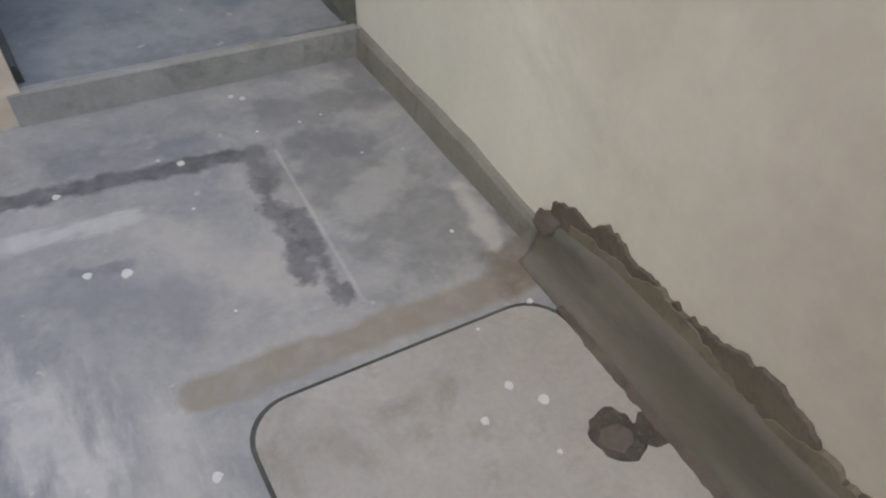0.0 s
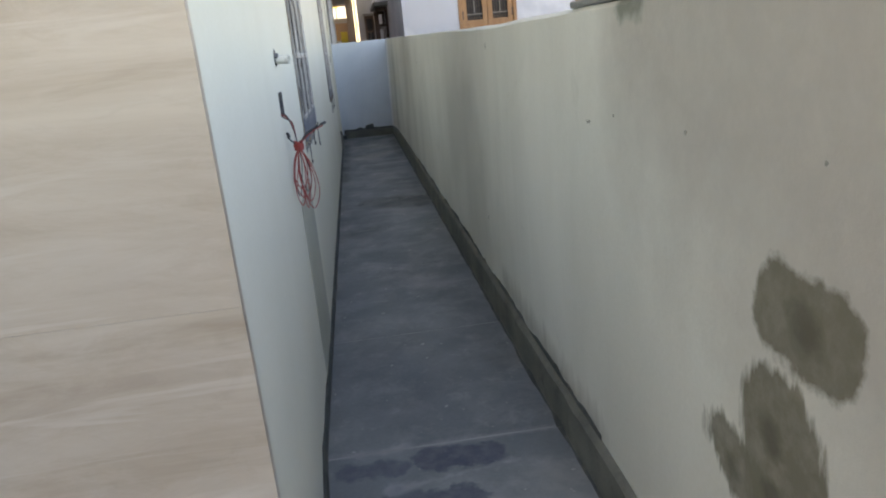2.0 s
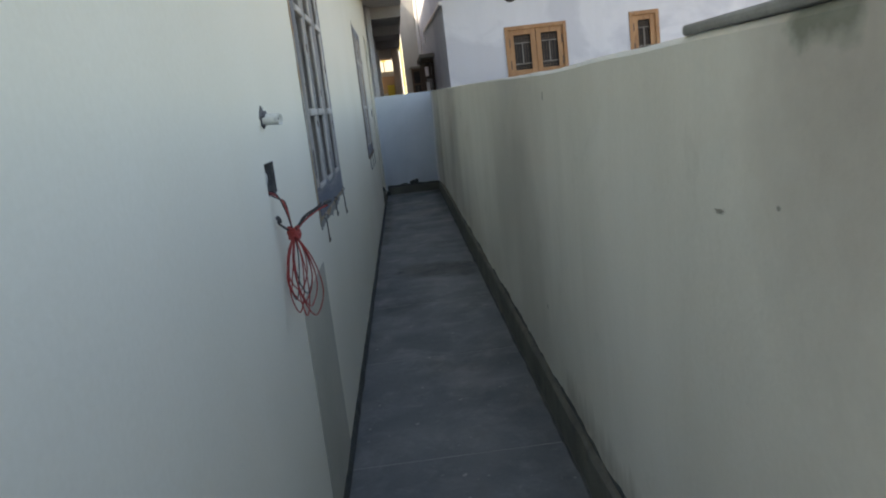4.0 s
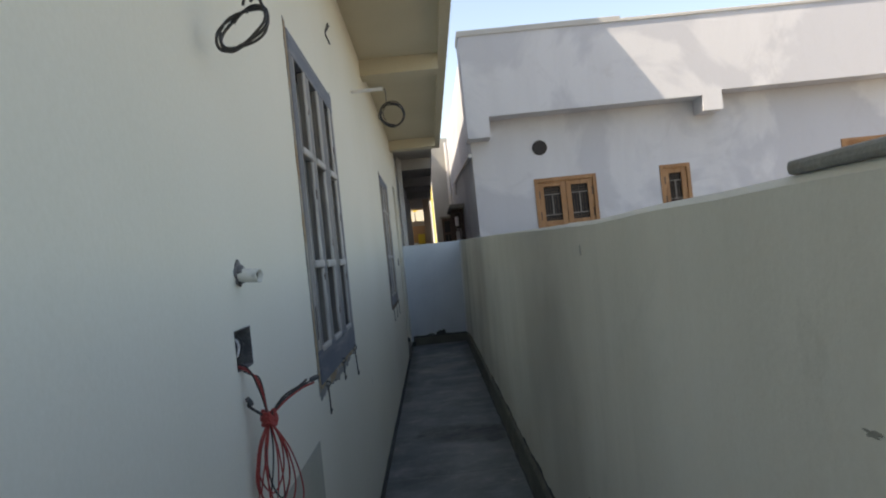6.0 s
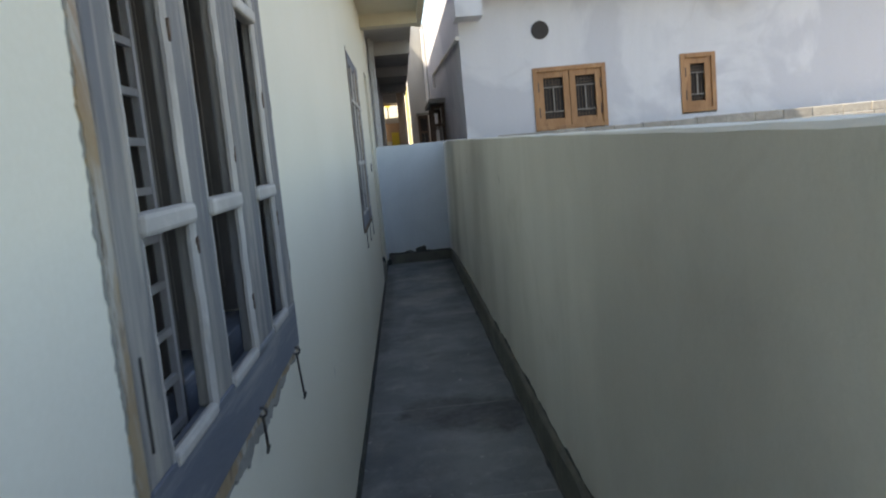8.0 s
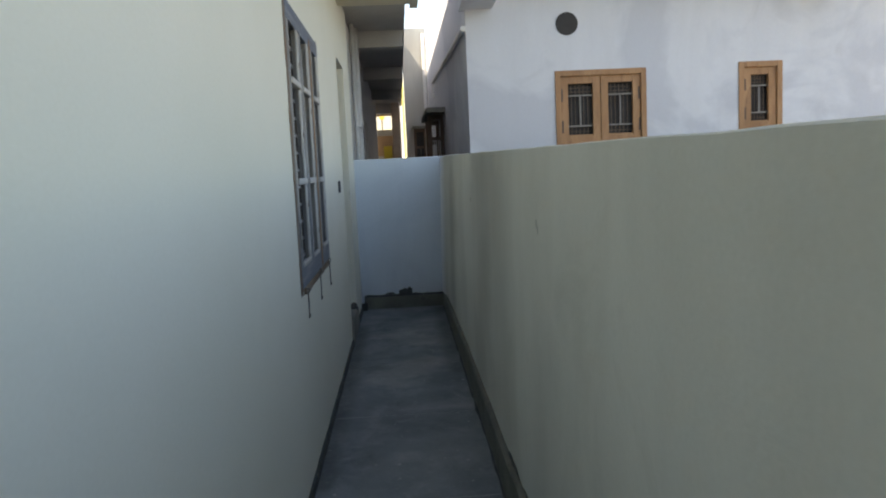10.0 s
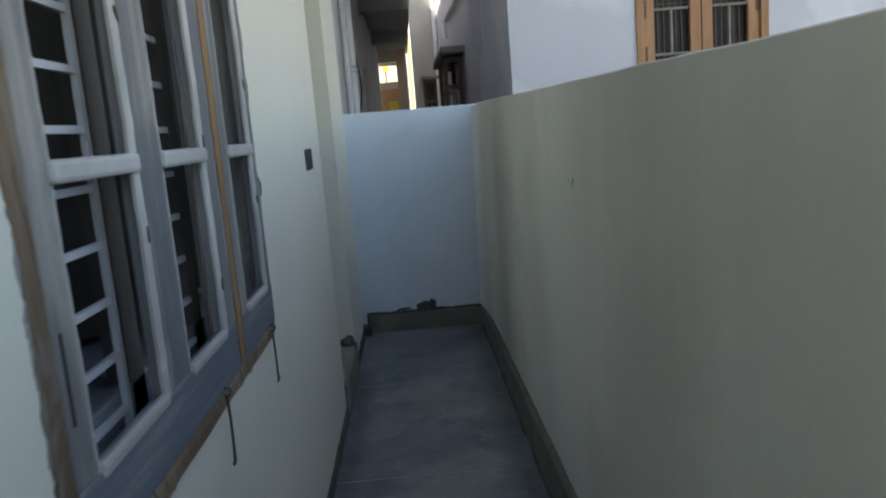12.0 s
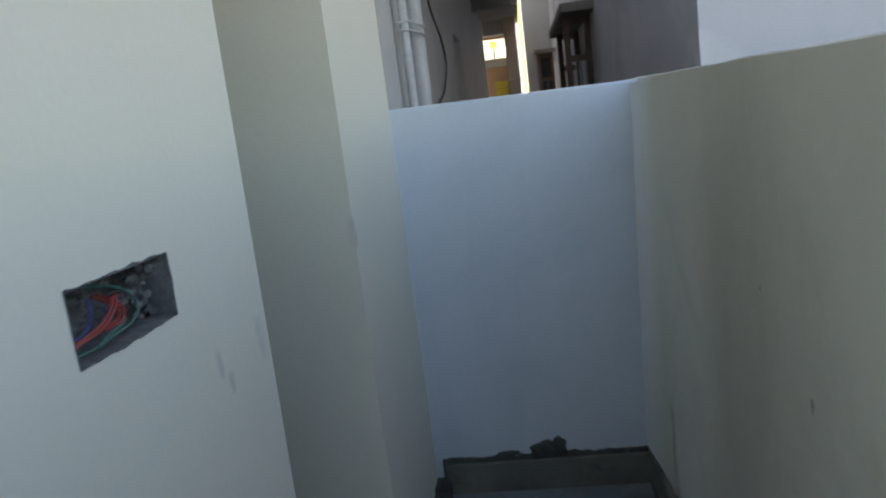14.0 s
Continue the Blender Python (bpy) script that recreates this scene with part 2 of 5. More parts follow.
add_stains_and_shade(M_STONE, [
    ((0.42, 5.78, 0), (0.72, 5.66, 0), 0.24, 0.05, 0.12, 0.9, (0.042, 0.047, 0.055), 5, ONE),
    ((0.36, 1.20, 0), (0.54, 1.17, 0), 0.075, 0.012, 0.07, 0.95, (0.050, 0.063, 0.100), 7, ONE),
    ((0.08, 1.19, 0), (0.24, 1.17, 0), 0.05, 0.012, 0.05, 0.85, (0.055, 0.068, 0.105), 8, ONE),
    ((0.10, 0.91, 0), (0.42, 0.96, 0), 0.085, 0.014, 0.08, 0.9, (0.052, 0.065, 0.100), 7, ONE),
    ((0.22, 1.04, 0), (0.66, 1.12, 0), 0.010, 0.014, 0.050, 0.7, (0.27, 0.28, 0.295), 7, ONE),
    ((0.02, 1.305, 0), (0.86, 1.285, 0), 0.010, 0.020, 0.026, 0.75, (0.28, 0.288, 0.298), 10, ONE),
    ((0.15, 0.20, 0), (0.80, 0.14, 0), 0.10, 0.06, 0.10, 0.6, (0.29, 0.295, 0.30), 9, ONE),
    ((0.30, 0.42, 0), (0.60, 0.36, 0), 0.10, 0.05, 0.12, 0.5, (0.27, 0.278, 0.29), 11, ONE),
    ((0.60, 0.50, 0), (0.75, 0.95, 0), 0.12, 0.06, 0.09, 0.5, (0.26, 0.265, 0.27), 6, ONE),
    ((0.42, 3.4, 0), (0.55, 3.1, 0), 0.12, 0.06, 0.10, 0.45, (0.24, 0.245, 0.25), 6, ONE),
    ((0.30, 8.9, 0), (0.60, 9.3, 0), 0.16, 0.06, 0.12, 0.7, (0.25, 0.255, 0.25), 5, ONE),
    ((0.35, 10.3, 0), (0.60, 10.0, 0), 0.18, 0.08, 0.12, 0.5, (0.25, 0.262, 0.25), 6, ONE),
    # Floor darker along the foot of both walls.
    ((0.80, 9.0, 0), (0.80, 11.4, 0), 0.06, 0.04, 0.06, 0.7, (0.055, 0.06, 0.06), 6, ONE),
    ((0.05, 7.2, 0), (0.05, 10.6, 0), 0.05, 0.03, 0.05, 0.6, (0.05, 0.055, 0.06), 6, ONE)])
add_stains_and_shade(M_DUSTY_STONE, [
    ((0.60, -0.45, FLOOR_LOW), (0.70, -0.70, FLOOR_LOW), 0.15, 0.04, 0.10, 0.7, (0.15, 0.155, 0.158), 9, ONE),
    ((0.10, -0.06, FLOOR_LOW), (0.55, -0.14, FLOOR_LOW), 0.06, 0.03, 0.06, 0.5, (0.16, 0.168, 0.185), 9, ONE),
    ((0.02, -0.52, FLOOR_LOW), (0.20, -0.66, FLOOR_LOW), 0.06, 0.03, 0.07, 0.6, (0.16, 0.17, 0.195), 8, ONE),
    ((0.36, -0.66, FLOOR_LOW), (0.50, -0.46, FLOOR_LOW), 0.03, 0.02, 0.03, 0.4, (0.36, 0.35, 0.33), 12, ONE),
    ((0.58, -0.16, FLOOR_LOW), (0.80, -0.22, FLOOR_LOW), 0.05, 0.02, 0.05, 0.6, (0.145, 0.145, 0.145), 10, ONE),
    ((0.60, -0.30, FLOOR_LOW), (0.68, -0.36, FLOOR_LOW), 0.04, 0.015, 0.04, 0.6, (0.12, 0.125, 0.14), 12, ONE),
    ((0.10, -0.14, FLOOR_LOW), (0.36, -0.19, FLOOR_LOW), 0.05, 0.02, 0.05, 0.6, (0.135, 0.145, 0.17), 12, ONE),
    ((0.62, -0.55, FLOOR_LOW), (0.72, -0.50, FLOOR_LOW), 0.05, 0.02, 0.05, 0.6, (0.36, 0.36, 0.345), 13, ONE),
    ((0.04, -0.47, FLOOR_LOW), (0.14, -0.50, FLOOR_LOW), 0.012, 0.006, 0.012, 0.7, (0.13, 0.14, 0.165), 14, ONE),
    ((-0.10, -0.33, FLOOR_LOW), (0.17, -0.37, FLOOR_LOW), 0.025, 0.012, 0.025, 0.55, (0.50, 0.50, 0.50), 18, (0.4, 1.5, 1)),
    ((-0.12, -0.70, FLOOR_LOW), (-0.02, -0.92, FLOOR_LOW), 0.06, 0.03, 0.07, 0.5, (0.52, 0.51, 0.49), 16, (1.6, 0.4, 1)),
    ((0.10, -0.88, FLOOR_LOW), (0.10, -1.2, FLOOR_LOW), 0.04, 0.03, 0.05, 0.4, (0.48, 0.47, 0.44), 20, (1.8, 0.35, 1)),
    ((0.20, -0.42, FLOOR_LOW), (0.38, -0.70, FLOOR_LOW), 0.05, 0.02, 0.035, 0.65, (0.37, 0.355, 0.33), 12, ONE),
    ((0.83, -0.62, FLOOR_LOW), (0.80, -0.80, FLOOR_LOW), 0.022, 0.010, 0.02, 0.6, (0.47, 0.455, 0.42), 14, ONE),
    ((-1.6, 0.03, FLOOR_LOW), (0.425, -0.272, FLOOR_LOW), 0.025, 0.007, 0.015, 0.95, (0.075, 0.075, 0.083), 16, ONE),
    ((0.47, -0.29, FLOOR_LOW), (0.46, -0.40, FLOOR_LOW), 0.028, 0.008, 0.016, 0.75, (0.10, 0.10, 0.105), 16, ONE),
    ((0.452, -0.40, FLOOR_LOW), (0.428, -0.70, FLOOR_LOW), 0.020, 0.008, 0.026, 0.85, (0.095, 0.095, 0.105), 15, ONE),
    ((0.478, -0.52, FLOOR_LOW), (0.470, -0.78, FLOOR_LOW), 0.020, 0.008, 0.024, 0.8, (0.085, 0.085, 0.095), 17, ONE),
    ((0.52, -0.30, FLOOR_LOW), (0.50, -0.80, FLOOR_LOW), 0.004, 0.003, 0.003, 0.6, (0.40, 0.39, 0.37), 14, ONE),
    ((0.17, -0.855, FLOOR_LOW), (0.86, -0.905, FLOOR_LOW), 0.036, 0.008, 0.014, 0.95, (0.225, 0.195, 0.16), 11, ONE),
    ((0.79, -0.87, FLOOR_LOW), (0.88, -0.86, FLOOR_LOW), 0.06, 0.014, 0.03, 0.95, (0.155, 0.13, 0.105), 13, ONE)])
DAMP, DAMP_DARK = (0.158, 0.146, 0.106), (0.100, 0.092, 0.066)
BRUSH = (1, 1.6, 0.35)
add_stains_and_shade(M_GREY_PLASTER, [
    # Browner, darker wall towards the yard end.
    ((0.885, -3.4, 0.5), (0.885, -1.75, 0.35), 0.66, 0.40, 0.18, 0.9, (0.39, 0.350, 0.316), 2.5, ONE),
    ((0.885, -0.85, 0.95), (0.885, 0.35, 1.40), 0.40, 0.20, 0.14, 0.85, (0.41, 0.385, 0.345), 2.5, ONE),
    ((0.885, -0.04, 0.905), (0.885, -0.145, 0.90), 0.088, 0.009, 0.022, 0.97, DAMP, 13, ONE),
    ((0.885, -0.08, 0.905), (0.885, -0.10, 0.89), 0.035, 0.014, 0.014, 0.8, DAMP_DARK, 16, ONE),
    ((0.885, -0.03, 0.69), (0.885, -0.06, 0.58), 0.120, 0.009, 0.028, 0.97, DAMP, 13, BRUSH),
    ((0.885, 0.06, 0.545), (0.885, 0.150, 0.58), 0.060, 0.009, 0.032, 0.95, DAMP, 15, BRUSH),
    ((0.885, -0.01, 0.685), (0.885, -0.02, 0.66), 0.024, 0.012, 0.012, 0.8, DAMP_DARK, 16, ONE),
    ((0.885, -0.02, 0.565), (0.885, -0.04, 0.54), 0.028, 0.012, 0.012, 0.8, DAMP_DARK, 16, ONE),
    ((0.885, 0.10, 0.53), (0.885, 0.115, 0.55), 0.020, 0.012, 0.012, 0.7, DAMP_DARK, 16, ONE),
    ((0.89, 0.565, 1.405), (0.89, 0.655, 1.40), 0.032, 0.016, 0.022, 0.85, (0.17, 0.185, 0.145), 14, ONE),
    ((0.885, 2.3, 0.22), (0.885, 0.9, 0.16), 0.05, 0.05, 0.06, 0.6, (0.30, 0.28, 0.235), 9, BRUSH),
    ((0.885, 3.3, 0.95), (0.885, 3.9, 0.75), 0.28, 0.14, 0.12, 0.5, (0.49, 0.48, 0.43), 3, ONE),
    # Soft pale upright band beside the end corner.
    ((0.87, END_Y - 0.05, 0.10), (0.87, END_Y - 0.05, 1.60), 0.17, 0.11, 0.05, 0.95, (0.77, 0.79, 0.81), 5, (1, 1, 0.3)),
    # Broad darker patches; soft shading on the wall is painted into some.
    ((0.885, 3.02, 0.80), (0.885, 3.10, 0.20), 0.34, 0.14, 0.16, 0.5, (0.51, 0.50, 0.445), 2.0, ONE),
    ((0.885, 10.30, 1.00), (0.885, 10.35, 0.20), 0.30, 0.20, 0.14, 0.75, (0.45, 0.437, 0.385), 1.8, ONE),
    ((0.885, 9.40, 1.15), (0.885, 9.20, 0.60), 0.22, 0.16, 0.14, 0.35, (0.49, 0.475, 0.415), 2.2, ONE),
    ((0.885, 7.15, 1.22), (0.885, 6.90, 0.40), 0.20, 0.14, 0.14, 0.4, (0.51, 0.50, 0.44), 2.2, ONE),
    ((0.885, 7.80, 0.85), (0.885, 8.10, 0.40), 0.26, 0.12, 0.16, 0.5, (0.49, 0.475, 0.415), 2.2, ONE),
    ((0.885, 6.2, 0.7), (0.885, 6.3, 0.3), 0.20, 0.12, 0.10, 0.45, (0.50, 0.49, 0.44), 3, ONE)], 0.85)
SMUDGE = (0.36, 0.365, 0.37)
add_stains_and_shade(M_CREAM, [
    ((0.0, 9.81, 1.185), (0.0, 9.815, 1.155), 0.006, 0.008, 0.006, 0.6, SMUDGE, 40, ONE),
    ((0.0, 9.84, 1.14), (0.0, 9.845, 1.12), 0.007, 0.008, 0.006, 0.6, SMUDGE, 40, ONE),
    ((0.0, 9.98, 1.19), (0.0, 9.99, 1.13), 0.010, 0.012, 0.012, 0.5, SMUDGE, 30, ONE),
    ((0.0, 10.765, 1.24), (0.0, 10.77, 1.19), 0.012, 0.012, 0.012, 0.5, SMUDGE, 30, ONE),
    ((0.0, 4.52, 0.66), (0.0, 4.53, 0.64), 0.010, 0.008, 0.008, 0.6, SMUDGE, 40, ONE)])
M_MARBLE = marble_mat()
M_WIN_GREY = worn_paint_mat("grey_primed_wood", (0.118, 0.128, 0.150), (0.225, 0.220, 0.210), (0.37, 0.345, 0.310), (1, 1, 0.20))
M_WIN_PALE = worn_paint_mat("pale_primed_wood", (0.34, 0.330, 0.318), (0.47, 0.458, 0.440), (0.56, 0.545, 0.52), (1, 0.45, 0.45))
M_WIN_RAIL = worn_paint_mat("blue_grey_primed_rail", (0.105, 0.125, 0.165), (0.150, 0.168, 0.205), (0.25, 0.255, 0.265), (1, 0.22, 1))
M_TAN_FILLER = torn_edge_mat("torn_filler_and_bare_wood", (0.30, 0.205, 0.130), (0.34, 0.270, 0.165), (0.40, 0.385, 0.35), (0.17, 0.135, 0.10))
M_NB_BAR = surface("dusty_grey_steel", (0.17, 0.155, 0.14), (0.24, 0.225, 0.205), None, 8.0, 80, 0.6, 0.1)
M_HOLE_BROWN = surface("dark_brown_hollow", (0.05, 0.043, 0.036), (0.085, 0.072, 0.06), (0.13, 0.115, 0.10), 30.0, 90, 0.95, 0.9)
M_HOLE = surface("dark_broken_masonry", (0.085, 0.088, 0.092), (0.165, 0.165, 0.168), (0.26, 0.258, 0.255), 26.0, 90, 0.95, 1.0)
M_GRILLE = surface("white_painted_steel", (0.50, 0.51, 0.53), (0.60, 0.60, 0.61), None, 8.0, 80, 0.5, 0.1)
M_RAW_WOOD = torn_edge_mat("raw_wood_edge", (0.130, 0.085, 0.056), (0.21, 0.140, 0.088), (0.22, 0.19, 0.155), (0.060, 0.044, 0.035))
M_WOOD = surface("oiled_orange_wood", (0.30, 0.150, 0.066), (0.43, 0.235, 0.115), (0.185, 0.088, 0.04), 6.0, 60, 0.6, 0.3, (1, 1, 0.22))
M_DARK_WOOD = surface("dark_brown_wood", (0.075, 0.05, 0.037), (0.12, 0.08, 0.06), None, 5.0, 60, 0.6, 0.2, (1, 1, 0.3))
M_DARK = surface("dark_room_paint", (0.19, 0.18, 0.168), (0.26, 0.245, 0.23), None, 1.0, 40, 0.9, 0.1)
M_ORANGE = surface("orange_wall_paint", (0.40, 0.265, 0.175), (0.48, 0.33, 0.22), None, 1.0, 40, 0.85, 0.1)
M_YELLOW = surface("yellow_paint", (0.62, 0.50, 0.06), (0.70, 0.57, 0.12), None, 1.0, 40, 0.7, 0.1)
M_RED_WIRE = surface("red_wire_insulation", (0.30, 0.035, 0.03), (0.42, 0.06, 0.05), None, 9.0, 80, 0.45, 0.0)
M_BLACK_WIRE = surface("black_wire_insulation", (0.02, 0.02, 0.02), (0.04, 0.04, 0.04), None, 9.0, 80, 0.5, 0.0)
M_GREEN_WIRE = surface("green_wire_insulation", (0.03, 0.12, 0.10), (0.04, 0.16, 0.13), None, 9.0, 80, 0.45, 0.0)
M_BLUE_WIRE = surface("blue_wire_insulation", (0.04, 0.055, 0.19), (0.05, 0.07, 0.24), None, 9.0, 80, 0.45, 0.0)
M_BLACK_TAPE = surface("dusty_black_tape", (0.05, 0.052, 0.056), (0.10, 0.102, 0.106), None, 30, 80, 0.7, 0.3)
M_STEEL = surface("dull_steel", (0.10, 0.10, 0.10), (0.17, 0.165, 0.16), None, 20, 90, 0.5, 0.1, metal=0.8)
M_PAINTED_PVC = surface("cream_spattered_pvc", (0.60, 0.60, 0.55), (0.68, 0.68, 0.63), (0.30, 0.30, 0.28), 22, 60, 0.55, 0.2)
M_PVC = surface("white_pvc_pipe", (0.66, 0.66, 0.66), (0.72, 0.72, 0.71), None, 2, 50, 0.4, 0.0)
M_GROUND = surface("bare_earth", (0.20, 0.17, 0.13), (0.28, 0.24, 0.19), (0.16, 0.14, 0.11), 0.8, 30, 0.95, 0.5)
M_BRICK = surface("cement_brick", (0.29, 0.28, 0.255), (0.40, 0.38, 0.345), (0.22, 0.21, 0.19), 9.0, 60, 0.95, 0.8, each=0.25)

M_RUBBLE = surface("broken_grey_rubble", (0.10, 0.10, 0.105), (0.20, 0.20, 0.205), (0.05, 0.05, 0.055), 14.0, 90, 0.95, 1.0)
M_CHIP = surface("scuffed_plaster", (0.25, 0.25, 0.22), (0.34, 0.335, 0.30), (0.18, 0.18, 0.16), 20.0, 90, 0.95, 0.5)
M_GROUT = surface("dusty_grey_grout", (0.225, 0.235, 0.245), (0.31, 0.318, 0.322), None, 3.0, 80, 0.95, 0.4)
M_SHUTTER = surface("dull_grey_brown_wood", (0.085, 0.076, 0.070), (0.135, 0.120, 0.108), (0.06, 0.052, 0.048), 5.0, 60, 0.7, 0.2, (1, 1, 0.3))
M_PANEL = surface("olive_cement_render", (0.38, 0.38, 0.32), (0.46, 0.455, 0.39), None, 2.0, 70, 0.9, 0.3)
M_STREAK = surface("bare_orange_streak", (0.25, 0.135, 0.052), (0.36, 0.210, 0.088), (0.12, 0.068, 0.035), 11.0, 80, 0.75, 0.6, (1, 1, 0.25))
M_PLUG = surface("dark_olive_plug", (0.085, 0.085, 0.068), (0.12, 0.118, 0.095), None, 9.0, 80, 0.9, 0.4)
M_OLIVE_CEMENT = surface("olive_grey_cement", (0.108, 0.110, 0.095), (0.165, 0.166, 0.142), (0.070, 0.072, 0.064), 4.0, 90, 0.95, 0.7)
M_PALE_CEMENT = surface("pale_grey_cement", (0.22, 0.222, 0.212), (0.31, 0.308, 0.29), (0.165, 0.165, 0.155), 5.0, 80, 0.9, 0.6)
M_MORTAR_PALE = surface("dusty_pale_mortar", (0.225, 0.20, 0.17), (0.32, 0.295, 0.26), (0.17, 0.15, 0.125), 7.0, 80, 0.95, 0.6)
M_WET_CEMENT = surface("wet_brown_cement", (0.125, 0.110, 0.082), (0.180, 0.158, 0.122), (0.085, 0.076, 0.058), 9.0, 90, 0.7, 0.5)
M_COVER = surface("pale_cement_screed", (0.275, 0.260, 0.240), (0.365, 0.348, 0.325), (0.215, 0.198, 0.175), 3.0, 80, 0.85, 0.25)
M_DRIP = surface("white_paint_drip", (0.46, 0.46, 0.45), (0.56, 0.56, 0.55), None, 20, 80, 0.6, 0.1)
# Near-black colour standing in for the shade inside openings and gaps.
M_OPENING_SHADE = surface("unlit_dark_opening", (0.015, 0.012, 0.012), (0.03, 0.024, 0.022), None, 6, 50, 0.6, 0.0)
M_GREY_WHITE = surface("grey_white_plaster", (0.46, 0.46, 0.46), (0.55, 0.55, 0.54), (0.40, 0.39, 0.38), 0.9, 50, 0.85, 0.2)
M_CONCRETE_CEIL = surface("bare_concrete_slab", (0.34, 0.335, 0.325), (0.42, 0.415, 0.40), None, 1.4, 50, 0.9, 0.3)
M_COVE = surface("trowelled_cement_cove", (0.098, 0.090, 0.074), (0.150, 0.140, 0.120), (0.080, 0.082, 0.078), 5.0, 60, 0.7, 0.35, (1, 0.35, 1))
M_LANE = plaster_mat("stained_grey_lane_plaster", (0.33, 0.33, 0.31), (0.42, 0.42, 0.395), (0.26, 0.26, 0.24), 0.5)
M_DULL_PIPE = surface("dull_painted_pipe", (0.42, 0.425, 0.43), (0.50, 0.505, 0.505), (0.33, 0.33, 0.33), 6, 50, 0.6, 0.1)
M_PORCH_COL = surface("tan_porch_paint", (0.42, 0.33, 0.24), (0.50, 0.40, 0.30), None, 1.4, 50, 0.8, 0.2)


# ---------------------------------------------------------------- builders
def add_box(bm, x0, y0, z0, x1, y1, z1, bevel=0.0):
    vs = [bm.verts.new((x, y, z)) for x in (x0, x1) for y in (y0, y1) for z in (z0, z1)]
    fs = [bm.faces.new([vs[i] for i in f]) for f in ((0, 1, 3, 2), (4, 6, 7, 5), (0, 4, 5, 1), (2, 3, 7, 6), (0, 2, 6, 4), (1, 5, 7, 3))]
    if bevel:
        edges = list({e for f in fs for e in f.edges})
        bmesh.ops.bevel(bm, geom=edges, offset=bevel, segments=2, profile=0.5, affect="EDGES")


def boxes(*bs, bevel=0.0):
    bm = bmesh.new()
    for b in bs:
        add_box(bm, *b, bevel=bevel)
    return bm


def prism(poly, axis, a, b):
    """Extrude a polygon given in the two other axes from a to b along an axis."""
    bm = bmesh.new()
    def put(p, v):
        return {"x": (v, p[0], p[1]), "y": (p[0], v, p[1]), "z": (p[0], p[1], v)}[axis]
    lo = [bm.verts.new(put(p, a)) for p in poly]
    hi = [bm.verts.new(put(p, b)) for p in poly]
    bm.faces.new(lo), bm.faces.new(hi[::-1])
    for i in range(len(poly)):
        j = (i + 1) % len(poly)
        bm.faces.new((lo[i], lo[j], hi[j], hi[i]))
    return bm


def tube(points, r, sides=8, closed=False):
    bm = bmesh.new()
    pts = [Vector(p) for p in points]
    n = len(pts)
    rings = []
    for i, p in enumerate(pts):
        a = pts[i - 1] if (i > 0 or closed) else p
        b = pts[(i + 1) % n] if (i < n - 1 or closed) else p
        d = (b - a).normalized() if (b - a).length > 1e-9 else Vector((0, 0, 1))
        up = Vector((0, 0, 1)) if abs(d.z) < 0.95 else Vector((1, 0, 0))
        u = d.cross(up).normalized()
        v = d.cross(u)
        rings.append([bm.verts.new(p + r * (math.cos(k * math.tau / sides) * u + math.sin(k * math.tau / sides) * v)) for k in range(sides)])
    for i in range(n if closed else n - 1):
        A, B = rings[i], rings[(i + 1) % n]
        for k in range(sides):
            bm.faces.new((A[k], A[(k + 1) % sides], B[(k + 1) % sides], B[k]))
    if not closed:
        bm.faces.new(rings[0][::-1]), bm.faces.new(rings[-1])
    return bm


def spline(ctrl, per=8):
    """A smooth line through the control points."""
    p = [Vector(c) for c in ctrl]
    p = [2 * p[0] - p[1]] + p + [2 * p[-1] - p[-2]]
    out = []
    for i in range(1, len(p) - 2):
        for k in range(per):
            t = k / per
            a, b, c, d = p[i - 1:i + 3]
            out.append(0.5 * (2 * b + (c - a) * t + (2 * a - 5 * b + 4 * c - d) * t * t + (3 * b - a - 3 * c + d) * t ** 3))
    return out + [p[-2]]


def ragged_flat(cx, cy, r, seed, z, n=24):
    """A small irregular blot lying on the floor."""
    pts = []
    for i in range(n):
        a = math.tau * i / n
        k = r * (1 + 0.35 * noise.noise((math.cos(a) * 1.5 + seed, math.sin(a) * 1.5, seed)) + 0.15 * noise.noise((math.cos(a) * 5, math.sin(a) * 5, seed)))
        pts.append((cx + k * math.cos(a), cy + k * math.sin(a)))
    return prism(pts, "z", z - 0.004, z)


def mesh_of(name, bm, material, smooth=False):
    bmesh.ops.recalc_face_normals(bm, faces=bm.faces)
    me = bpy.data.meshes.new(name)
    bm.to_mesh(me)
    bm.free()
    me.materials.append(material)
    if smooth:
        for p in me.polygons:
            p.use_smooth = True
    return me


def thing(name, label, category, bm=None, material=None, kind="", group="", at=None, smooth=False):
    ob = new(name, mesh_of(name, bm, material, smooth) if bm else None)
    if at:
        ob.location = at
    return tagged(ob, label, category, group, kind)


def part(name, bm, material, parent, label="", smooth=False):
    ob = new(name, mesh_of(name, bm, material, smooth))
    ob.parent = parent
    return tagged(ob, label)


# ---------------------------------------------------------------- measures
WIDTH = 0.875        # clear width of the passage
END = 11.565         # face of the end wall
T = 0.23             # house wall thickness
W1 = (2.645, 3.765, 0.96, 2.195)    # first window: y0, y1, z0, z1
W2 = (7.232, 8.465, 0.91, 2.195)
NICHE = (10.02, 10.76, 0.17, 2.36)
BOX1 = (1.645, 1.775, 1.165, 1.248)
BOX2 = (9.487, 9.712, 1.277, 1.362)
LOW = -0.085         # level of the yard floor


def wall_top(y):
    return 1.419 + max(0.0, y - 2.4) * 0.0147


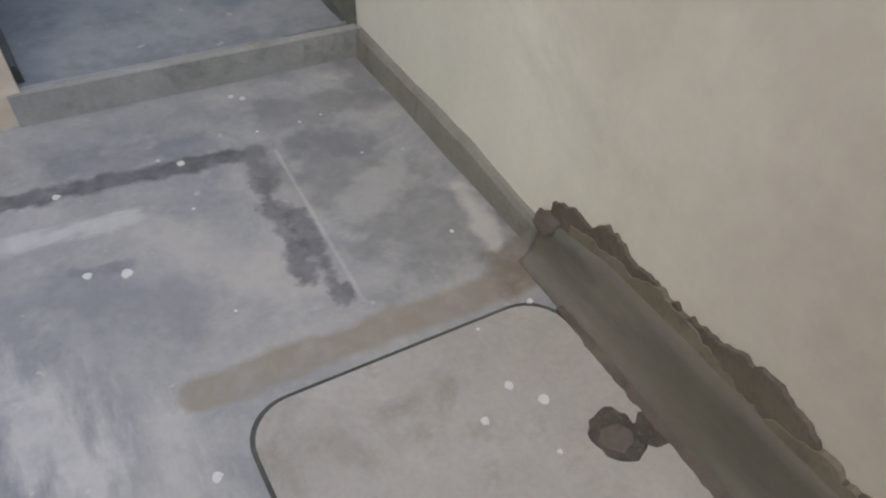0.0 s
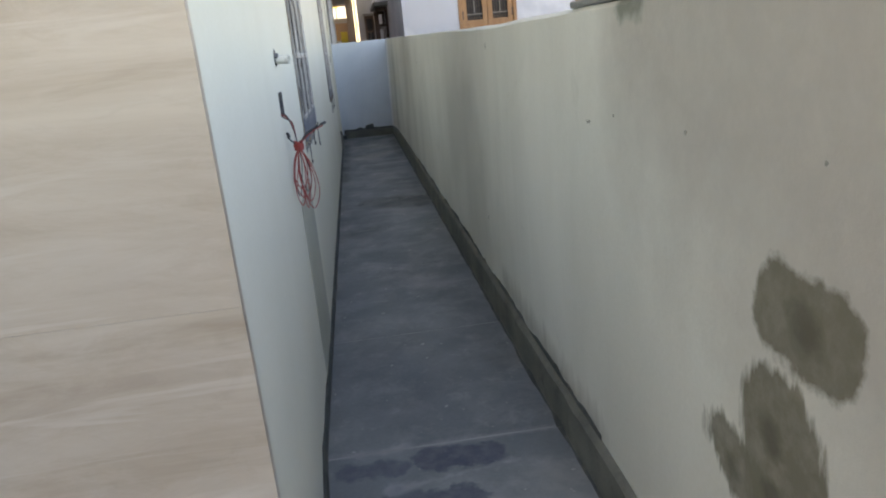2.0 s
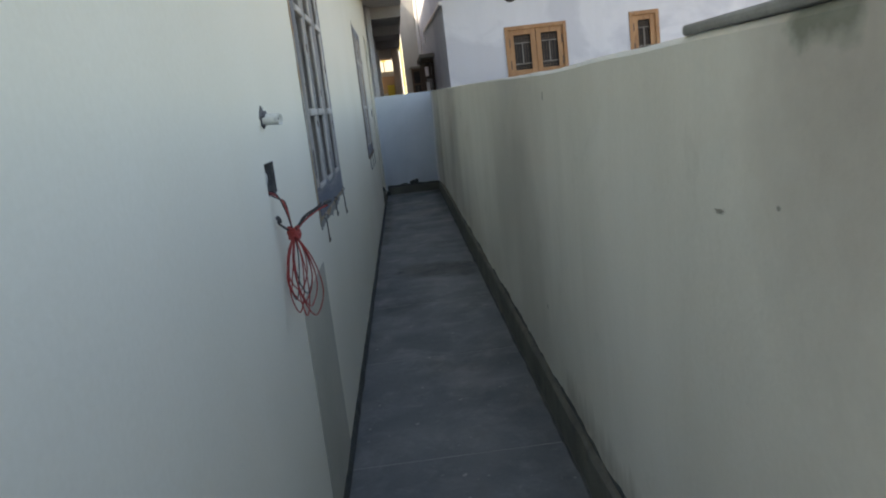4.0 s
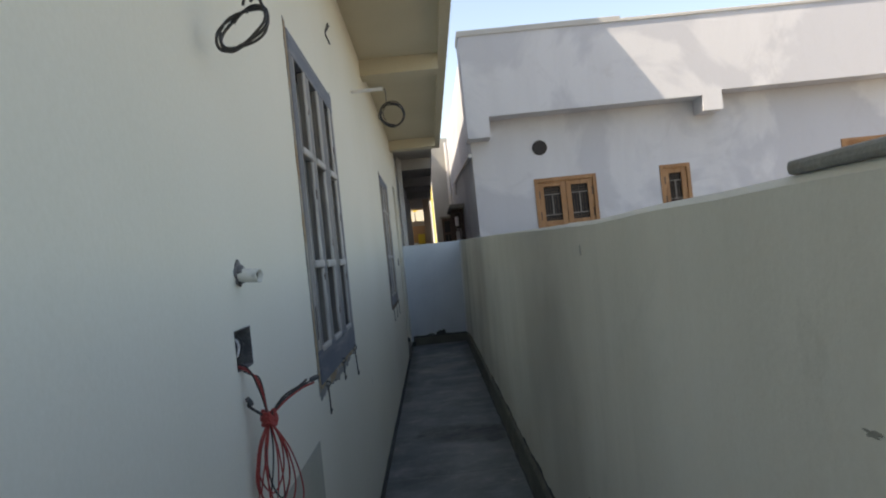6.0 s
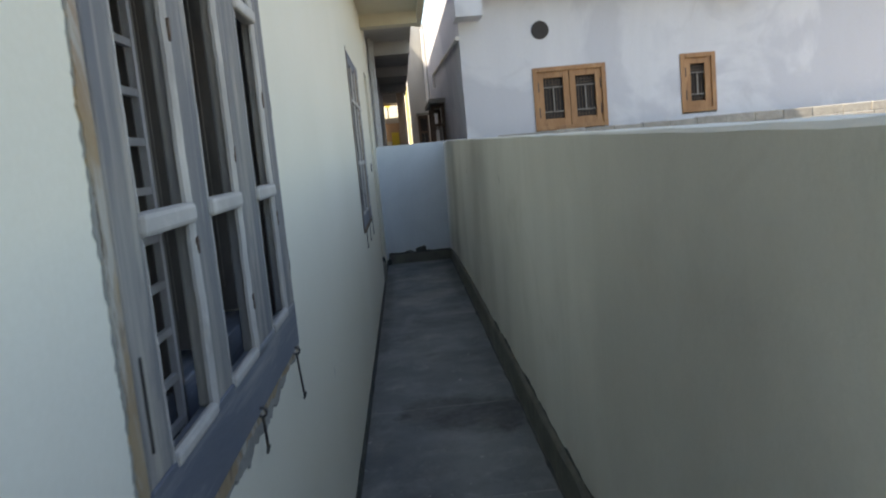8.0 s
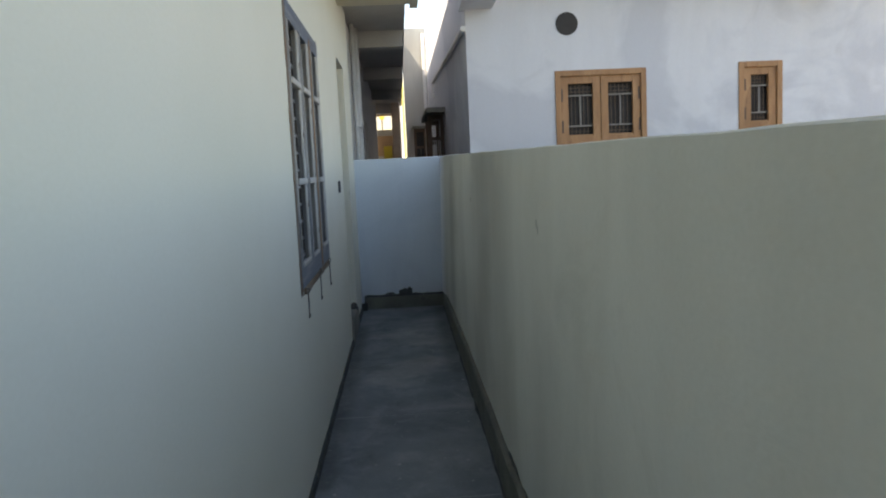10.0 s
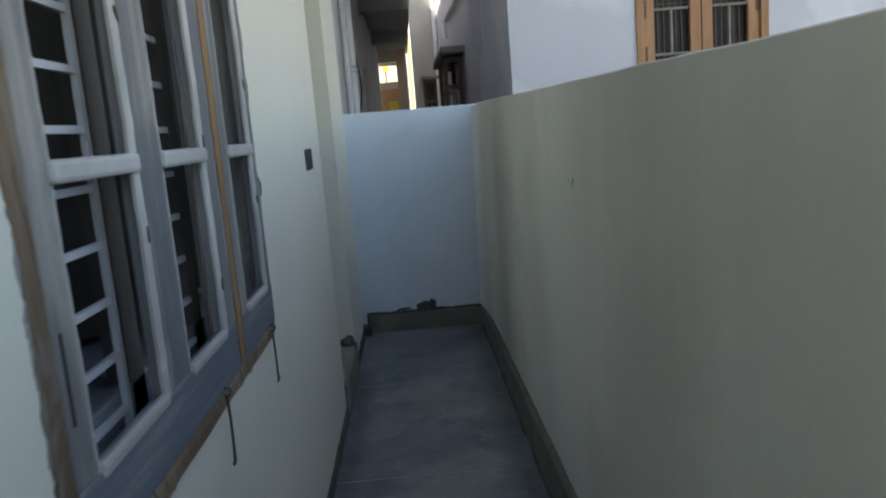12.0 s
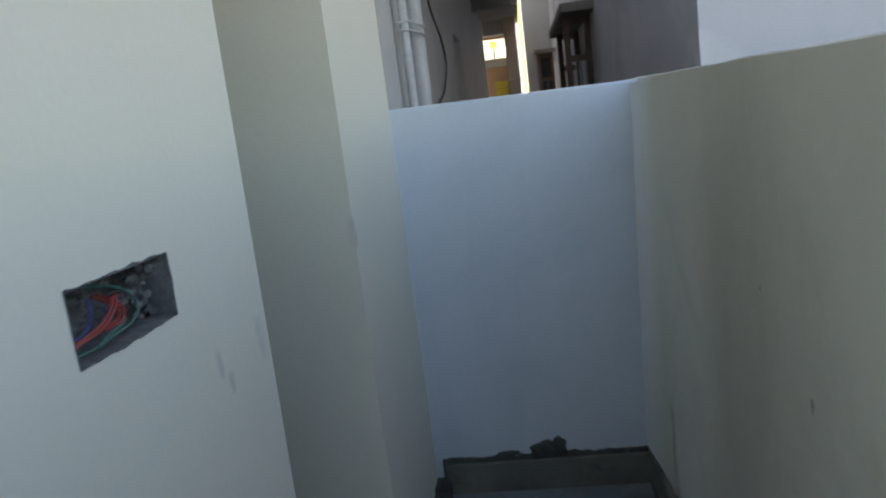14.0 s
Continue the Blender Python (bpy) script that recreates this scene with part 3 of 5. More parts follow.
def bend(y):
    """Leftward drift of the boundary wall's foot."""
    return WIDTH + 0.005 * noise.noise((y * 0.8, 3, 0))


def lean_at(y):
    return 0.012 + 0.0022 * max(0.0, y)


def face_x(y, z):
    """The boundary wall's face, which leans back a little."""
    k = 0.2 * z / 0.5 if z < 0.5 else (0.2 + 0.4 * (z - 0.5) / 0.5 if z < 1.0 else 0.6 + 0.4 * (z - 1.0) / 0.42)
    return bend(y) + lean_at(y) * min(1.0, max(0.0, k))


def ragged(cy, cz, ry, rz, seed, jag=0.25, n=56, drip=0.0, x=0.0, thick=0.003, face=1):
    """A flat irregular blot on a wall parallel to y: an uneven outline, given a little thickness."""
    bm = bmesh.new()
    ring = []
    for i in range(n):
        a = math.tau * i / n
        c, s = math.cos(a), math.sin(a)
        r = 1 + jag * noise.noise((c * 1.3 + seed, s * 1.3, seed * 0.7)) + 0.45 * jag * noise.noise((c * 4.0, s * 4.0 + seed, 5.0)) + 0.13 * jag * noise.noise((c * 13.0, s * 13.0, seed + 9.0))
        dz = rz * s * r
        if s < -0.2:
            dz -= drip * rz * max(0.0, noise.noise((c * 7.0, seed, 2.0)) + 0.25)
        ring.append((cy + ry * c * r, cz + dz))
    top = [bm.verts.new((x + face * thick, p, q)) for p, q in ring]
    low = [bm.verts.new((x - face * 0.004, cy + (p - cy) * 1.03, cz + (q - cz) * 1.03)) for p, q in ring]
    bm.faces.new(top)
    for i in range(n):
        j = (i + 1) % n
        bm.faces.new((top[i], low[i], low[j], top[j]))
    return bm


def hole_lining(y0, y1, z0, z1, depth):
    """Broken inner faces of a hole chopped into the house wall, lumpy at the back."""
    bm = bmesh.new()
    n, m = 72, 34
    grid = []
    for i in range(n + 1):
        col = []
        for j in range(m + 1):
            u = (0.0 if i < 2 else 1.0) if i in (0, 1, n - 1, n) else 0.012 + 0.976 * (i - 2) / (n - 4)
            v = (0.0 if j < 2 else 1.0) if j in (0, 1, m - 1, m) else 0.02 + 0.96 * (j - 2) / (m - 4)
            rim = i in (0, n) or j in (0, m)
            e = min(u, 1 - u, v, 1 - v)
            d = 0.0007 if rim or e == 0 else -depth * min(1.0, 0.55 + 4 * e) + 0.014 * noise.noise((u * 5, v * 5, y0)) + 0.008 * noise.noise((u * 15, v * 11, y0)) + 0.004 * noise.noise((u * 40, v * 24, y0))
            g = -0.0006 if e == 0 else 0.0
            if rim:
                g = 0.001 + 0.004 * abs(noise.noise((u * 5 + y0, v * 3, 3.0))) + 0.003 * abs(noise.noise((u * 17, v * 9, 1.0)))
            cu, cv = u - 0.5, v - 0.5
            r = max(1e-6, math.hypot(cu, cv))
            col.append(bm.verts.new((d, y0 + (y1 - y0) * u + g * cu / r, z0 + (z1 - z0) * v + g * cv / r)))
        grid.append(col)
    for i in range(n):
        for j in range(m):
            bm.faces.new((grid[i][j], grid[i + 1][j], grid[i + 1][j + 1], grid[i][j + 1]))
    return bm


def lump(c, r, seed):
    """A crumbled lump of mortar."""
    bm = bmesh.new()
    bmesh.ops.create_icosphere(bm, subdivisions=3, radius=1.0)
    for v in bm.verts:
        p = v.co.copy()
        k = 1 + 0.35 * noise.noise(p * 1.7 + Vector((seed, 0, 0))) + 0.22 * noise.noise(p * 4.5 + Vector((0, seed, 0)))
        v.co = Vector((c[i] + r[i] * p[i] * k for i in range(3)))
    return bm


def edge_run(z0, z1, y, width, seed, x0, x1, side=-1, step=0.006):
    """A ragged upright band beside a frame: straight on the frame's side, torn on the other."""
    n = int((z1 - z0) / step)
    torn = [(y + side * width * (0.80 + 0.35 * noise.noise((k * 0.035, seed, 0)) + 0.16 * noise.noise((k * 0.16, seed, 5)) + 0.14 * noise.noise((k * 0.73, seed, 9))), z0 + (z1 - z0) * k / n) for k in range(n + 1)]
    return prism([(y, z0)] + torn + [(y, z1)], "x", x0, x1)


def bead_run(poly, z0, z1, seed, amp=0.0016, step=0.022):
    """A hand-planed glazing bead: the section carried up from z0 to z1 with small waves and nicks."""
    bm = bmesh.new()
    n = max(3, int((z1 - z0) / step))
    rows = []
    for i in range(n + 1):
        z = z0 + (z1 - z0) * i / n
        dx, dy = (amp * (noise.noise((z * 9, seed, k)) + 0.8 * noise.noise((z * 31, seed, k + 3))) for k in (0.0, 7.0))
        rows.append([bm.verts.new((p[0] + (dx if p[0] > -0.004 else 0.0), p[1] + dy, z)) for p in poly])
    m = len(poly)
    for a, b in zip(rows, rows[1:]):
        for k in range(m):
            bm.faces.new((a[k], a[(k + 1) % m], b[(k + 1) % m], b[k]))
    bm.faces.new(rows[0]), bm.faces.new(rows[-1][::-1])
    return bm


def under_edge(y0, y1, z0, drop, thick, seed, step=0.006):
    """Mortar smeared below a frame: straight along the frame, torn along its lower edge, in places missing."""
    n = int((y1 - y0) / step)
    low = []
    for k in range(n + 1):
        y = y0 + (y1 - y0) * k / n
        u = 0.75 + 0.9 * noise.noise((y * 4.5, seed, 0)) + 0.45 * noise.noise((y * 16, seed, 3)) + 0.22 * noise.noise((y * 60, seed, 6))
        low.append((y, z0 - drop * max(0.03, u)))
    return prism([(y0, z0 + 0.006)] + low + [(y1, z0 + 0.006)], "x", -0.008, thick)


def strip(y0, y1, z0, ztop, x, depth, rough, seed, face=-1, step=0.03):
    """A cement skirting along a wall parallel to y, with an uneven top edge and a rounded lip."""
    bm = bmesh.new()
    n = max(2, int((y1 - y0) / step))
    rows = []
    for i in range(n + 1):
        y = y0 + (y1 - y0) * i / n
        h = (ztop(y) if callable(ztop) else ztop) + rough * (noise.noise((y * 3.1, seed, 0)) + 0.6 * noise.noise((y * 11.0, seed, 3)))
        d = depth * (1 + 0.25 * noise.noise((y * 5.0, seed, 7)))
        xb = bend(y) if x is None else (x(y) if callable(x) else x)
        rows.append([bm.verts.new((xb + face * a, y, b)) for a, b in ((d * 1.15, z0), (d, h - 0.012), (d * 0.55, h), (-0.01, h + 0.003), (-0.01, z0))])
    for a, b in zip(rows, rows[1:]):
        for k in range(5):
            bm.faces.new((a[k], a[(k + 1) % 5], b[(k + 1) % 5], b[k]))
    bm.faces.new(rows[0]), bm.faces.new(rows[-1][::-1])
    return bm


def plate(u0, u1, z0, z1, d0, d1, holes, along):
    """One connected wall slab with rectangular openings (u0, u1, z0, z1); along 'y' it is thick in x, along 'x' thick in y."""
    us = sorted({u0, u1, *[v for h in holes for v in h[:2]]})
    zs = sorted({z0, z1, *[v for h in holes for v in h[2:4]]})
    bm = bmesh.new()
    made = {}

    def vert(u, d, z):
        key = (round(u, 5), d, round(z, 5))
        if key not in made:
            made[key] = bm.verts.new((d, u, z) if along == "y" else (u, d, z))
        return made[key]

    def solid(i, j):
        if not (0 <= i < len(us) - 1 and 0 <= j < len(zs) - 1):
            return False
        cu, cz = (us[i] + us[i + 1]) / 2, (zs[j] + zs[j + 1]) / 2
        return not any(h[0] < cu < h[1] and h[2] < cz < h[3] for h in holes)

    for i in range(len(us) - 1):
        for j in range(len(zs) - 1):
            if not solid(i, j):
                continue
            a, b, c, d = us[i], us[i + 1], zs[j], zs[j + 1]
            for dd in (d0, d1):
                bm.faces.new([vert(a, dd, c), vert(b, dd, c), vert(b, dd, d), vert(a, dd, d)])
            for di, dj, p, q in ((-1, 0, (a, c), (a, d)), (1, 0, (b, c), (b, d)), (0, -1, (a, c), (b, c)), (0, 1, (a, d), (b, d))):
                if not solid(i + di, j + dj):
                    bm.faces.new([vert(p[0], d0, p[1]), vert(q[0], d0, q[1]), vert(q[0], d1, q[1]), vert(p[0], d1, p[1])])
    return bm


# ---------------------------------------------------------------- structure
ground = thing("ground", "bare earth reaching out beyond the houses", "ground", boxes((-400, -400, -0.6, 400, 400, -0.30)), M_GROUND, "structure")

house = plate(1.3, END, -0.3, 3.0, -T, 0.0, [W1, W2, NICHE, BOX1, BOX2], "y")
wedge_mesh = mesh_of("wedge", prism([(-T, 0.09), (0.037, 0.09), (0, 1.3), (-T, 1.3)], "z", -0.3, 3.0), M_CREAM)
for v in wedge_mesh.vertices:
    if v.co.y < 0.2 and v.co.x > 0:
        v.co.x += 0.020 if v.co.z < 0 else -0.012
house.from_mesh(wedge_mesh)
bpy.data.meshes.remove(wedge_mesh)
wall_west = thing("wall_west", "cream painted house wall with two window openings", "wall", house, M_CREAM, "structure")
front = thing("wall_south", "house front wall faced with beige veined marble slabs", "wall",
              boxes((-4.0, 0.09, -0.3, -T, 0.09 + T, 3.0)), M_CREAM, "structure")
upper = thing("wall_upper_storey", "plain cream upper storey of the house over the overhang", "wall",
              boxes((-5.0, 0.3, 3.14, 0.25, 11.2, 9.4)), M_CREAM, "structure")
# Unseen block added west of the yard to keep the sun off it.
yard_sun_block = thing("house_west", "plain unseen block added to shade the front yard", "house", boxes((-10.0, -10.0, -0.3, -5.2, 0.25, 13.0)), M_CREAM, "structure")
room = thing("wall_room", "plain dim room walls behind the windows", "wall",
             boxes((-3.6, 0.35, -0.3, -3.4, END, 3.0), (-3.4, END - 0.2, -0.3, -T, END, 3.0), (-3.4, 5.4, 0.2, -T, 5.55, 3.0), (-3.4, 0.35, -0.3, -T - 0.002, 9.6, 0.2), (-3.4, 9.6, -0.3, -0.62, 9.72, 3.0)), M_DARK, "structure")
recess = thing("door_recess", "plastered doorway recess with a shut grey door", "doorway", kind="structure")
part("jamb", boxes((-0.62, NICHE[1], NICHE[2] - 0.1, -T, NICHE[1] + 0.2, 2.6)), M_CREAM, recess)
part("jamb", boxes((-0.62, NICHE[0] - 0.2, NICHE[2] - 0.1, -T, NICHE[0], 2.6)), M_CREAM, recess)
part("lintel", boxes((-0.62, NICHE[0], NICHE[3], -T, NICHE[1], 2.6)), M_CREAM, recess)
part("threshold", boxes((-0.62, NICHE[0], NICHE[2] - 0.05, 0.004, NICHE[1], NICHE[2] + 0.008)), M_CONCRETE, recess)
part("door_leaf", boxes((-0.66, NICHE[0] - 0.05, NICHE[2], -0.62, NICHE[1] + 0.05, NICHE[3] + 0.05)), M_WIN_GREY, recess)

ceiling = thing("ceiling", "cream painted underside of the roof overhang with cross beams", "ceiling",
                boxes((-5.0, -0.3, 3.0, 0.64, 11.2, 3.12), (0.64, -0.3, 2.96, 0.715, 11.2, 3.14), (0.0, 6.10, 2.87, 0.64, 6.32, 3.0), (0.0, 10.35, 2.87, 0.64, 10.57, 3.0)), M_SOFFIT, "structure")

right = bmesh.new()
profile = []
for i in range(int((END + 3.0) / 0.15) + 2):
    y = -2.9 + i * 0.15
    zt = wall_top(y) + 0.004 * noise.noise((y * 2.1, 0, 0)) + 0.003 * noise.noise((y * 7.0, 1, 0))
    xs, lean = bend(y), lean_at(y)
    rnd = 0.012 - 0.0095 * min(1.0, max(0.0, (y - 2.5) / 2.5))
    profile.append([right.verts.new(p) for p in ((xs, y, -0.3), (xs + 0.2 * lean, y, 0.5), (xs + 0.6 * lean, y, 1.0), (xs + lean, y, zt - rnd), (xs + lean + rnd, y, zt), (xs + 0.13, y, zt + 0.002), (xs + 0.13, y, -0.3))])
for a, b in zip(profile, profile[1:]):
    for k in range(7):
        right.faces.new((a[k], a[(k + 1) % 7], b[(k + 1) % 7], b[k]))
right.faces.new(profile[0]), right.faces.new(profile[-1][::-1])
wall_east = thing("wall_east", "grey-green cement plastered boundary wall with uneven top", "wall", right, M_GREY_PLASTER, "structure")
wall_north = thing("wall_north", "low bluish white plastered wall closing the passage", "wall",
                   boxes((-T, END, -0.3, WIDTH + 0.15, END + 0.13, 1.55), bevel=0.008), M_BLUE_WHITE, "structure")
back_wall = thing("wall_behind", "plain wall closing the yard behind the start", "wall", boxes((-4.2, -3.1, -0.3, 1.0, -2.9, 1.4), (-4.2, -2.9, -0.3, -4.0, 0.09, 2.0)), M_CREAM, "structure")
floor = thing("floor", "cement bed under the stone slabs of the passage", "floor",
              prism([(-T, 0.10), (WIDTH + 0.02, 0.005), (WIDTH + 0.02, END), (-T, END)], "z", -0.3, -0.0012), M_GROUT, "structure")
floor_low = thing("floor_yard", "dusty lower yard floor of worn grey stone", "floor",
                  boxes((-4.0, -2.9, -0.3, WIDTH + 0.01, 0.2, LOW)), M_DUSTY_STONE, "structure")

# skirtings
def skirt_top(y):
    return float(np.interp(y, [0.0, 1.0, 3.0, 6.0, 9.0, 10.5, END], [0.130, 0.155, 0.168, 0.175, 0.185, 0.165, 0.138]))


sk = thing("baseboard", "rough grey cement skirting along the boundary wall", "skirting", strip(0.0, END, -0.01, skirt_top, None, 0.022, 0.008, 1.0), M_OLIVE_CEMENT, "structure")
part("smear", strip(0.9, 7.0, 0.10, lambda y: skirt_top(y) + 0.014, None, 0.0018, 0.026, 2.3), M_DARK_CEMENT, sk, "dark cement smear above the skirting")
part("floor_joint", strip(0.02, END, -0.002, 0.012, None, 0.034, 0.006, 4.0), M_DARK_CEMENT, sk)
skirt_end = thing("baseboard_end", "dark ragged cement skirting below the end wall", "skirting", kind="structure")
def ragged_skirt(x0, x1, z0, z1, y, depth, seed, rough):
    """Cement skirting across the end wall with a crumbled top edge."""
    n = int((x1 - x0) / 0.008)
    top = [(x0 + (x1 - x0) * k / n, z1 + rough * (noise.noise((k * 0.07, seed, 0)) + 0.6 * noise.noise((k * 0.31, seed, 2)) + 0.4 * noise.noise((k * 0.9, seed, 4)))) for k in range(n + 1)]
    return prism([(x0, z0)] + top + [(x1, z0)], "y", y - depth, y + 0.002)


part("skirt", ragged_skirt(0.045, WIDTH, -0.01, 0.122, END, 0.030, 1.0, 0.003), M_OLIVE_CEMENT, skirt_end)
part("smear", ragged_skirt(0.03, WIDTH, 0.0, 0.142, END, 0.012, 5.0, 0.010), M_DARK_CEMENT, skirt_end, "dark smear above the skirting")
part("corner", ragged_skirt(-0.002, 0.06, -0.01, 0.065, END, 0.10, 8.0, 0.012), M_DARK_CEMENT, skirt_end)
ret = bmesh.new()
cols = []
for i in range(7):
    col = []
    for k in range(12):
        z = 0.14 + (wall_top(END) - 0.16) * k / 11
        y = END - 0.002 - (0.40 + 0.03 * noise.noise((z * 4, 2, 0))) * i / 6
        col.append(ret.verts.new((face_x(y, z) - 0.030 * (1 - i / 6) ** 1.6 - 0.0015, y, z)))
    cols.append(col)
for a, b in zip(cols, cols[1:]):
    for k in range(11):
        ret.faces.new((a[k], a[k + 1], b[k + 1], b[k]))
thing("trim_corner", "pale plaster fillet in the end corner", "plaster trim", ret, M_GREY_PLASTER, "structure", smooth=True)
for c, r, sd in (((0.455, END - 0.012, 0.160), (0.070, 0.016, 0.034), 1.0), ((0.50, END - 0.014, 0.178), (0.028, 0.014, 0.030), 4.0), ((0.30, END - 0.010, 0.152), (0.050, 0.010, 0.010), 6.0)):
    thing("mortar_lump", "lump of dark cement stuck above the end skirting", "cement lump", lump(c, r, sd), M_DARK_CEMENT, group="mortar lumps", smooth=True)
thing("baseboard_house", "narrow dark cement skirting along the house wall", "skirting", strip(0.10, END - 0.1, -0.01, 0.045, lambda y: 0.064 * max(0.0, 1.3 - y) / 1.21, 0.012, 0.012, 6.0, face=1), M_DARK_CEMENT, "structure")
thing("baseboard_recess", "bare cement upstand below the doorway recess", "skirting", strip(9.99, 10.79, -0.01, 0.166, 0.0, 0.014, 0.006, 7.0, face=1), M_CONCRETE, "structure")
thing("mortar_crumb", "crumbled mortar lump on the recess threshold", "cement lump", lump((-0.035, 10.69, 0.175), (0.05, 0.055, 0.05), 3.0), M_DARK_CEMENT)

# ---------------------------------------------------------------- yard at the start: step, groove, inspection cover
thing("step_riser", "rough grey cement face of the low step", "step",
      prism([(0.03, 0.058), (WIDTH - 0.005, -0.028), (WIDTH - 0.005, 0.0), (0.03, 0.085)], "z", LOW - 0.01, -0.003), M_PALE_CEMENT, "structure")
thing("baseboard_yard", "smooth grey cement fillet at the foot of the wall", "skirting", strip(-0.90, -0.03, LOW - 0.01, lambda y: -0.002 - 0.035 * max(0.0, -0.55 - y), None, 0.016, 0.008, 3.0), M_CONCRETE, "structure")
def rough_joint(y0, y1, x, width, seed, step=0.012):
    """A dark damp line on the floor along the cove, ragged on both sides."""
    n = int((y1 - y0) / step)
    lf, rt = [], []
    for k in range(n + 1):
        y = y0 + (y1 - y0) * k / n
        t = min(1.0, 4 * (y1 - y) + 0.25)
        lf.append((x - t * width * (0.5 + 0.5 * noise.noise((y * 13, seed, 0)) + 0.3 * noise.noise((y * 47, seed, 1))), y))
        rt.append((x + 0.03, y))
    return prism(lf + rt[::-1], "z", LOW - 0.01, LOW + 0.0095)


def cove(y0, y1, seed, step=0.012):
    """Trowelled cement run into the foot of the wall: hollow section, smooth face, thin at its far end."""
    bm = bmesh.new()
    n = int((y1 - y0) / step)
    rows = []
    for i in range(n + 1):
        y = y0 + (y1 - y0) * i / n
        grow = min(1.0, 0.70 + 1.6 * (y1 - y))
        h = (0.140 + 0.004 * noise.noise((y * 6, seed, 0)) + 0.002 * noise.noise((y * 30, seed, 3))) * grow
        w = (0.064 + 0.006 * noise.noise((y * 5, seed, 9)) + 0.003 * noise.noise((y * 40, seed, 12))) * (0.7 + 0.3 * grow)
        xb = bend(y)
        row = []
        for k, (a, b) in enumerate(((1.0, -0.02), (0.98, 0.03), (0.80, 0.12), (0.62, 0.24), (0.50, 0.40), (0.42, 0.58), (0.36, 0.78), (0.28, 0.96), (0.10, 1.0), (-0.1, 1.0), (-0.1, -0.02))):
            j = 0.0012 * noise.noise((y * 33, k * 1.7, seed)) if 1 < k < 8 else 0.0
            row.append(bm.verts.new((xb - w * a - j, y, LOW + h * b + j)))
        rows.append(row)
    for a, b in zip(rows, rows[1:]):
        for k in range(11):
            bm.faces.new((a[k], a[(k + 1) % 11], b[(k + 1) % 11], b[k]))
    bm.faces.new(rows[0]), bm.faces.new(rows[-1][::-1])
    return bm


def wet_edge(y0, y1, seed, low, high, thick, step=0.006):
    """Wet mortar dragged up the wall above the cove: torn upper outline with long drawn-out tongues."""
    n = int((y1 - y0) / step)
    top = []
    for k in range(n + 1):
        y = y0 + (y1 - y0) * k / n
        u = noise.noise((y * 5.5, seed, 0)) * 0.55 + noise.noise((y * 17, seed, 3)) * 0.32 + noise.noise((y * 60, seed, 6)) * 0.16
        top.append((y, low + (high - low) * min(1.25, max(0.12, 0.55 + 1.0 * u)) * min(1.0, 0.3 + 5 * (y1 - y))))
    return prism([(y0, low - 0.05)] + top + [(y1, low - 0.05)], "x", WIDTH - thick, WIDTH + 0.008)


band = thing("mortar_band", "smooth brown-grey cement cove at the wall foot", "mortar", kind="structure")
part("cove", cove(-2.6, -0.86, 5.0), M_COVE, band, smooth=True)
part("wet_edge", wet_edge(-2.6, -0.87, 5.0, 0.045, 0.150, 0.0075), M_MORTAR, band, "torn wet brown mortar edge")
part("wet_edge", wet_edge(-2.6, -0.93, 8.0, 0.040, 0.115, 0.0100), M_WET_CEMENT, band, "torn wet brown mortar edge")
part("joint", rough_joint(-2.6, -1.0, 0.806, 0.020, 3.0), M_MORTAR, band, "dark damp joint along the floor")
part("crumbs", lump((WIDTH - 0.012, -0.875, 0.012), (0.024, 0.030, 0.024), 2.0), M_MORTAR, band, smooth=True)


def flat(poly, z0, z1):
    return prism(poly, "z", z0, z1)


def rounded(x0, y0, x1, y1, r, n=8):
    out = []
    for cx, cy, a0 in ((x1 - r, y1 - r, 0), (x0 + r, y1 - r, 90), (x0 + r, y0 + r, 180), (x1 - r, y0 + r, 270)):
        out += [(cx + r * math.cos(radians(a0 + 90 * i / n)), cy + r * math.sin(radians(a0 + 90 * i / n))) for i in range(n + 1)]
    return out


cover = thing("inspection_cover", "pale cement inspection cover with rounded corners", "manhole cover")
part("joint", flat([(x, y - 0.045 * (x - 0.5)) for x, y in rounded(0.205, -1.62, 0.812, -0.937, 0.085)], LOW - 0.01, LOW + 0.003), M_DARK_CEMENT, cover, "dark open joint")
part("slab", flat([(x, y - 0.045 * (x - 0.5)) for x, y in rounded(0.213, -1.61, 0.802, -0.947, 0.08)], LOW - 0.01, LOW + 0.008), M_COVER, cover)
hole = part("lifting_hole", ragged_flat(0.733, -1.263, 0.047, 4.0, LOW + 0.0085), M_HOLE_BROWN, cover, "dark lifting hole")
part("plug", ragged_flat(0.730, -1.268, 0.026, 9.0, LOW + 0.0095), M_MORTAR, hole, "dark crumbs in the hole")
part("stain", ragged_flat(0.79, -1.285, 0.032, 6.0, LOW + 0.0082), M_HOLE_BROWN, cover, "dark damp stain beside the hole")
drips = [(0.631, -1.099, 0.011), (0.666, -1.150, 0.013), (0.558, -1.137, 0.010), (0.146, -1.014, 0.012), (0.632, -1.243, 0.006), (0.771, -0.961, 0.008), (0.741, -0.723, 0.006), (0.130, -0.523, 0.016), (0.063, -0.494, 0.012), (0.524, -0.071, 0.010), (0.50, -0.05, 0.008), (0.317, -0.246, 0.011), (0.055, -0.233, 0.010)]
drips += [(random.uniform(0.1, 0.8), random.uniform(-1.35, -0.1), random.uniform(0.003, 0.006)) for i in range(8)]
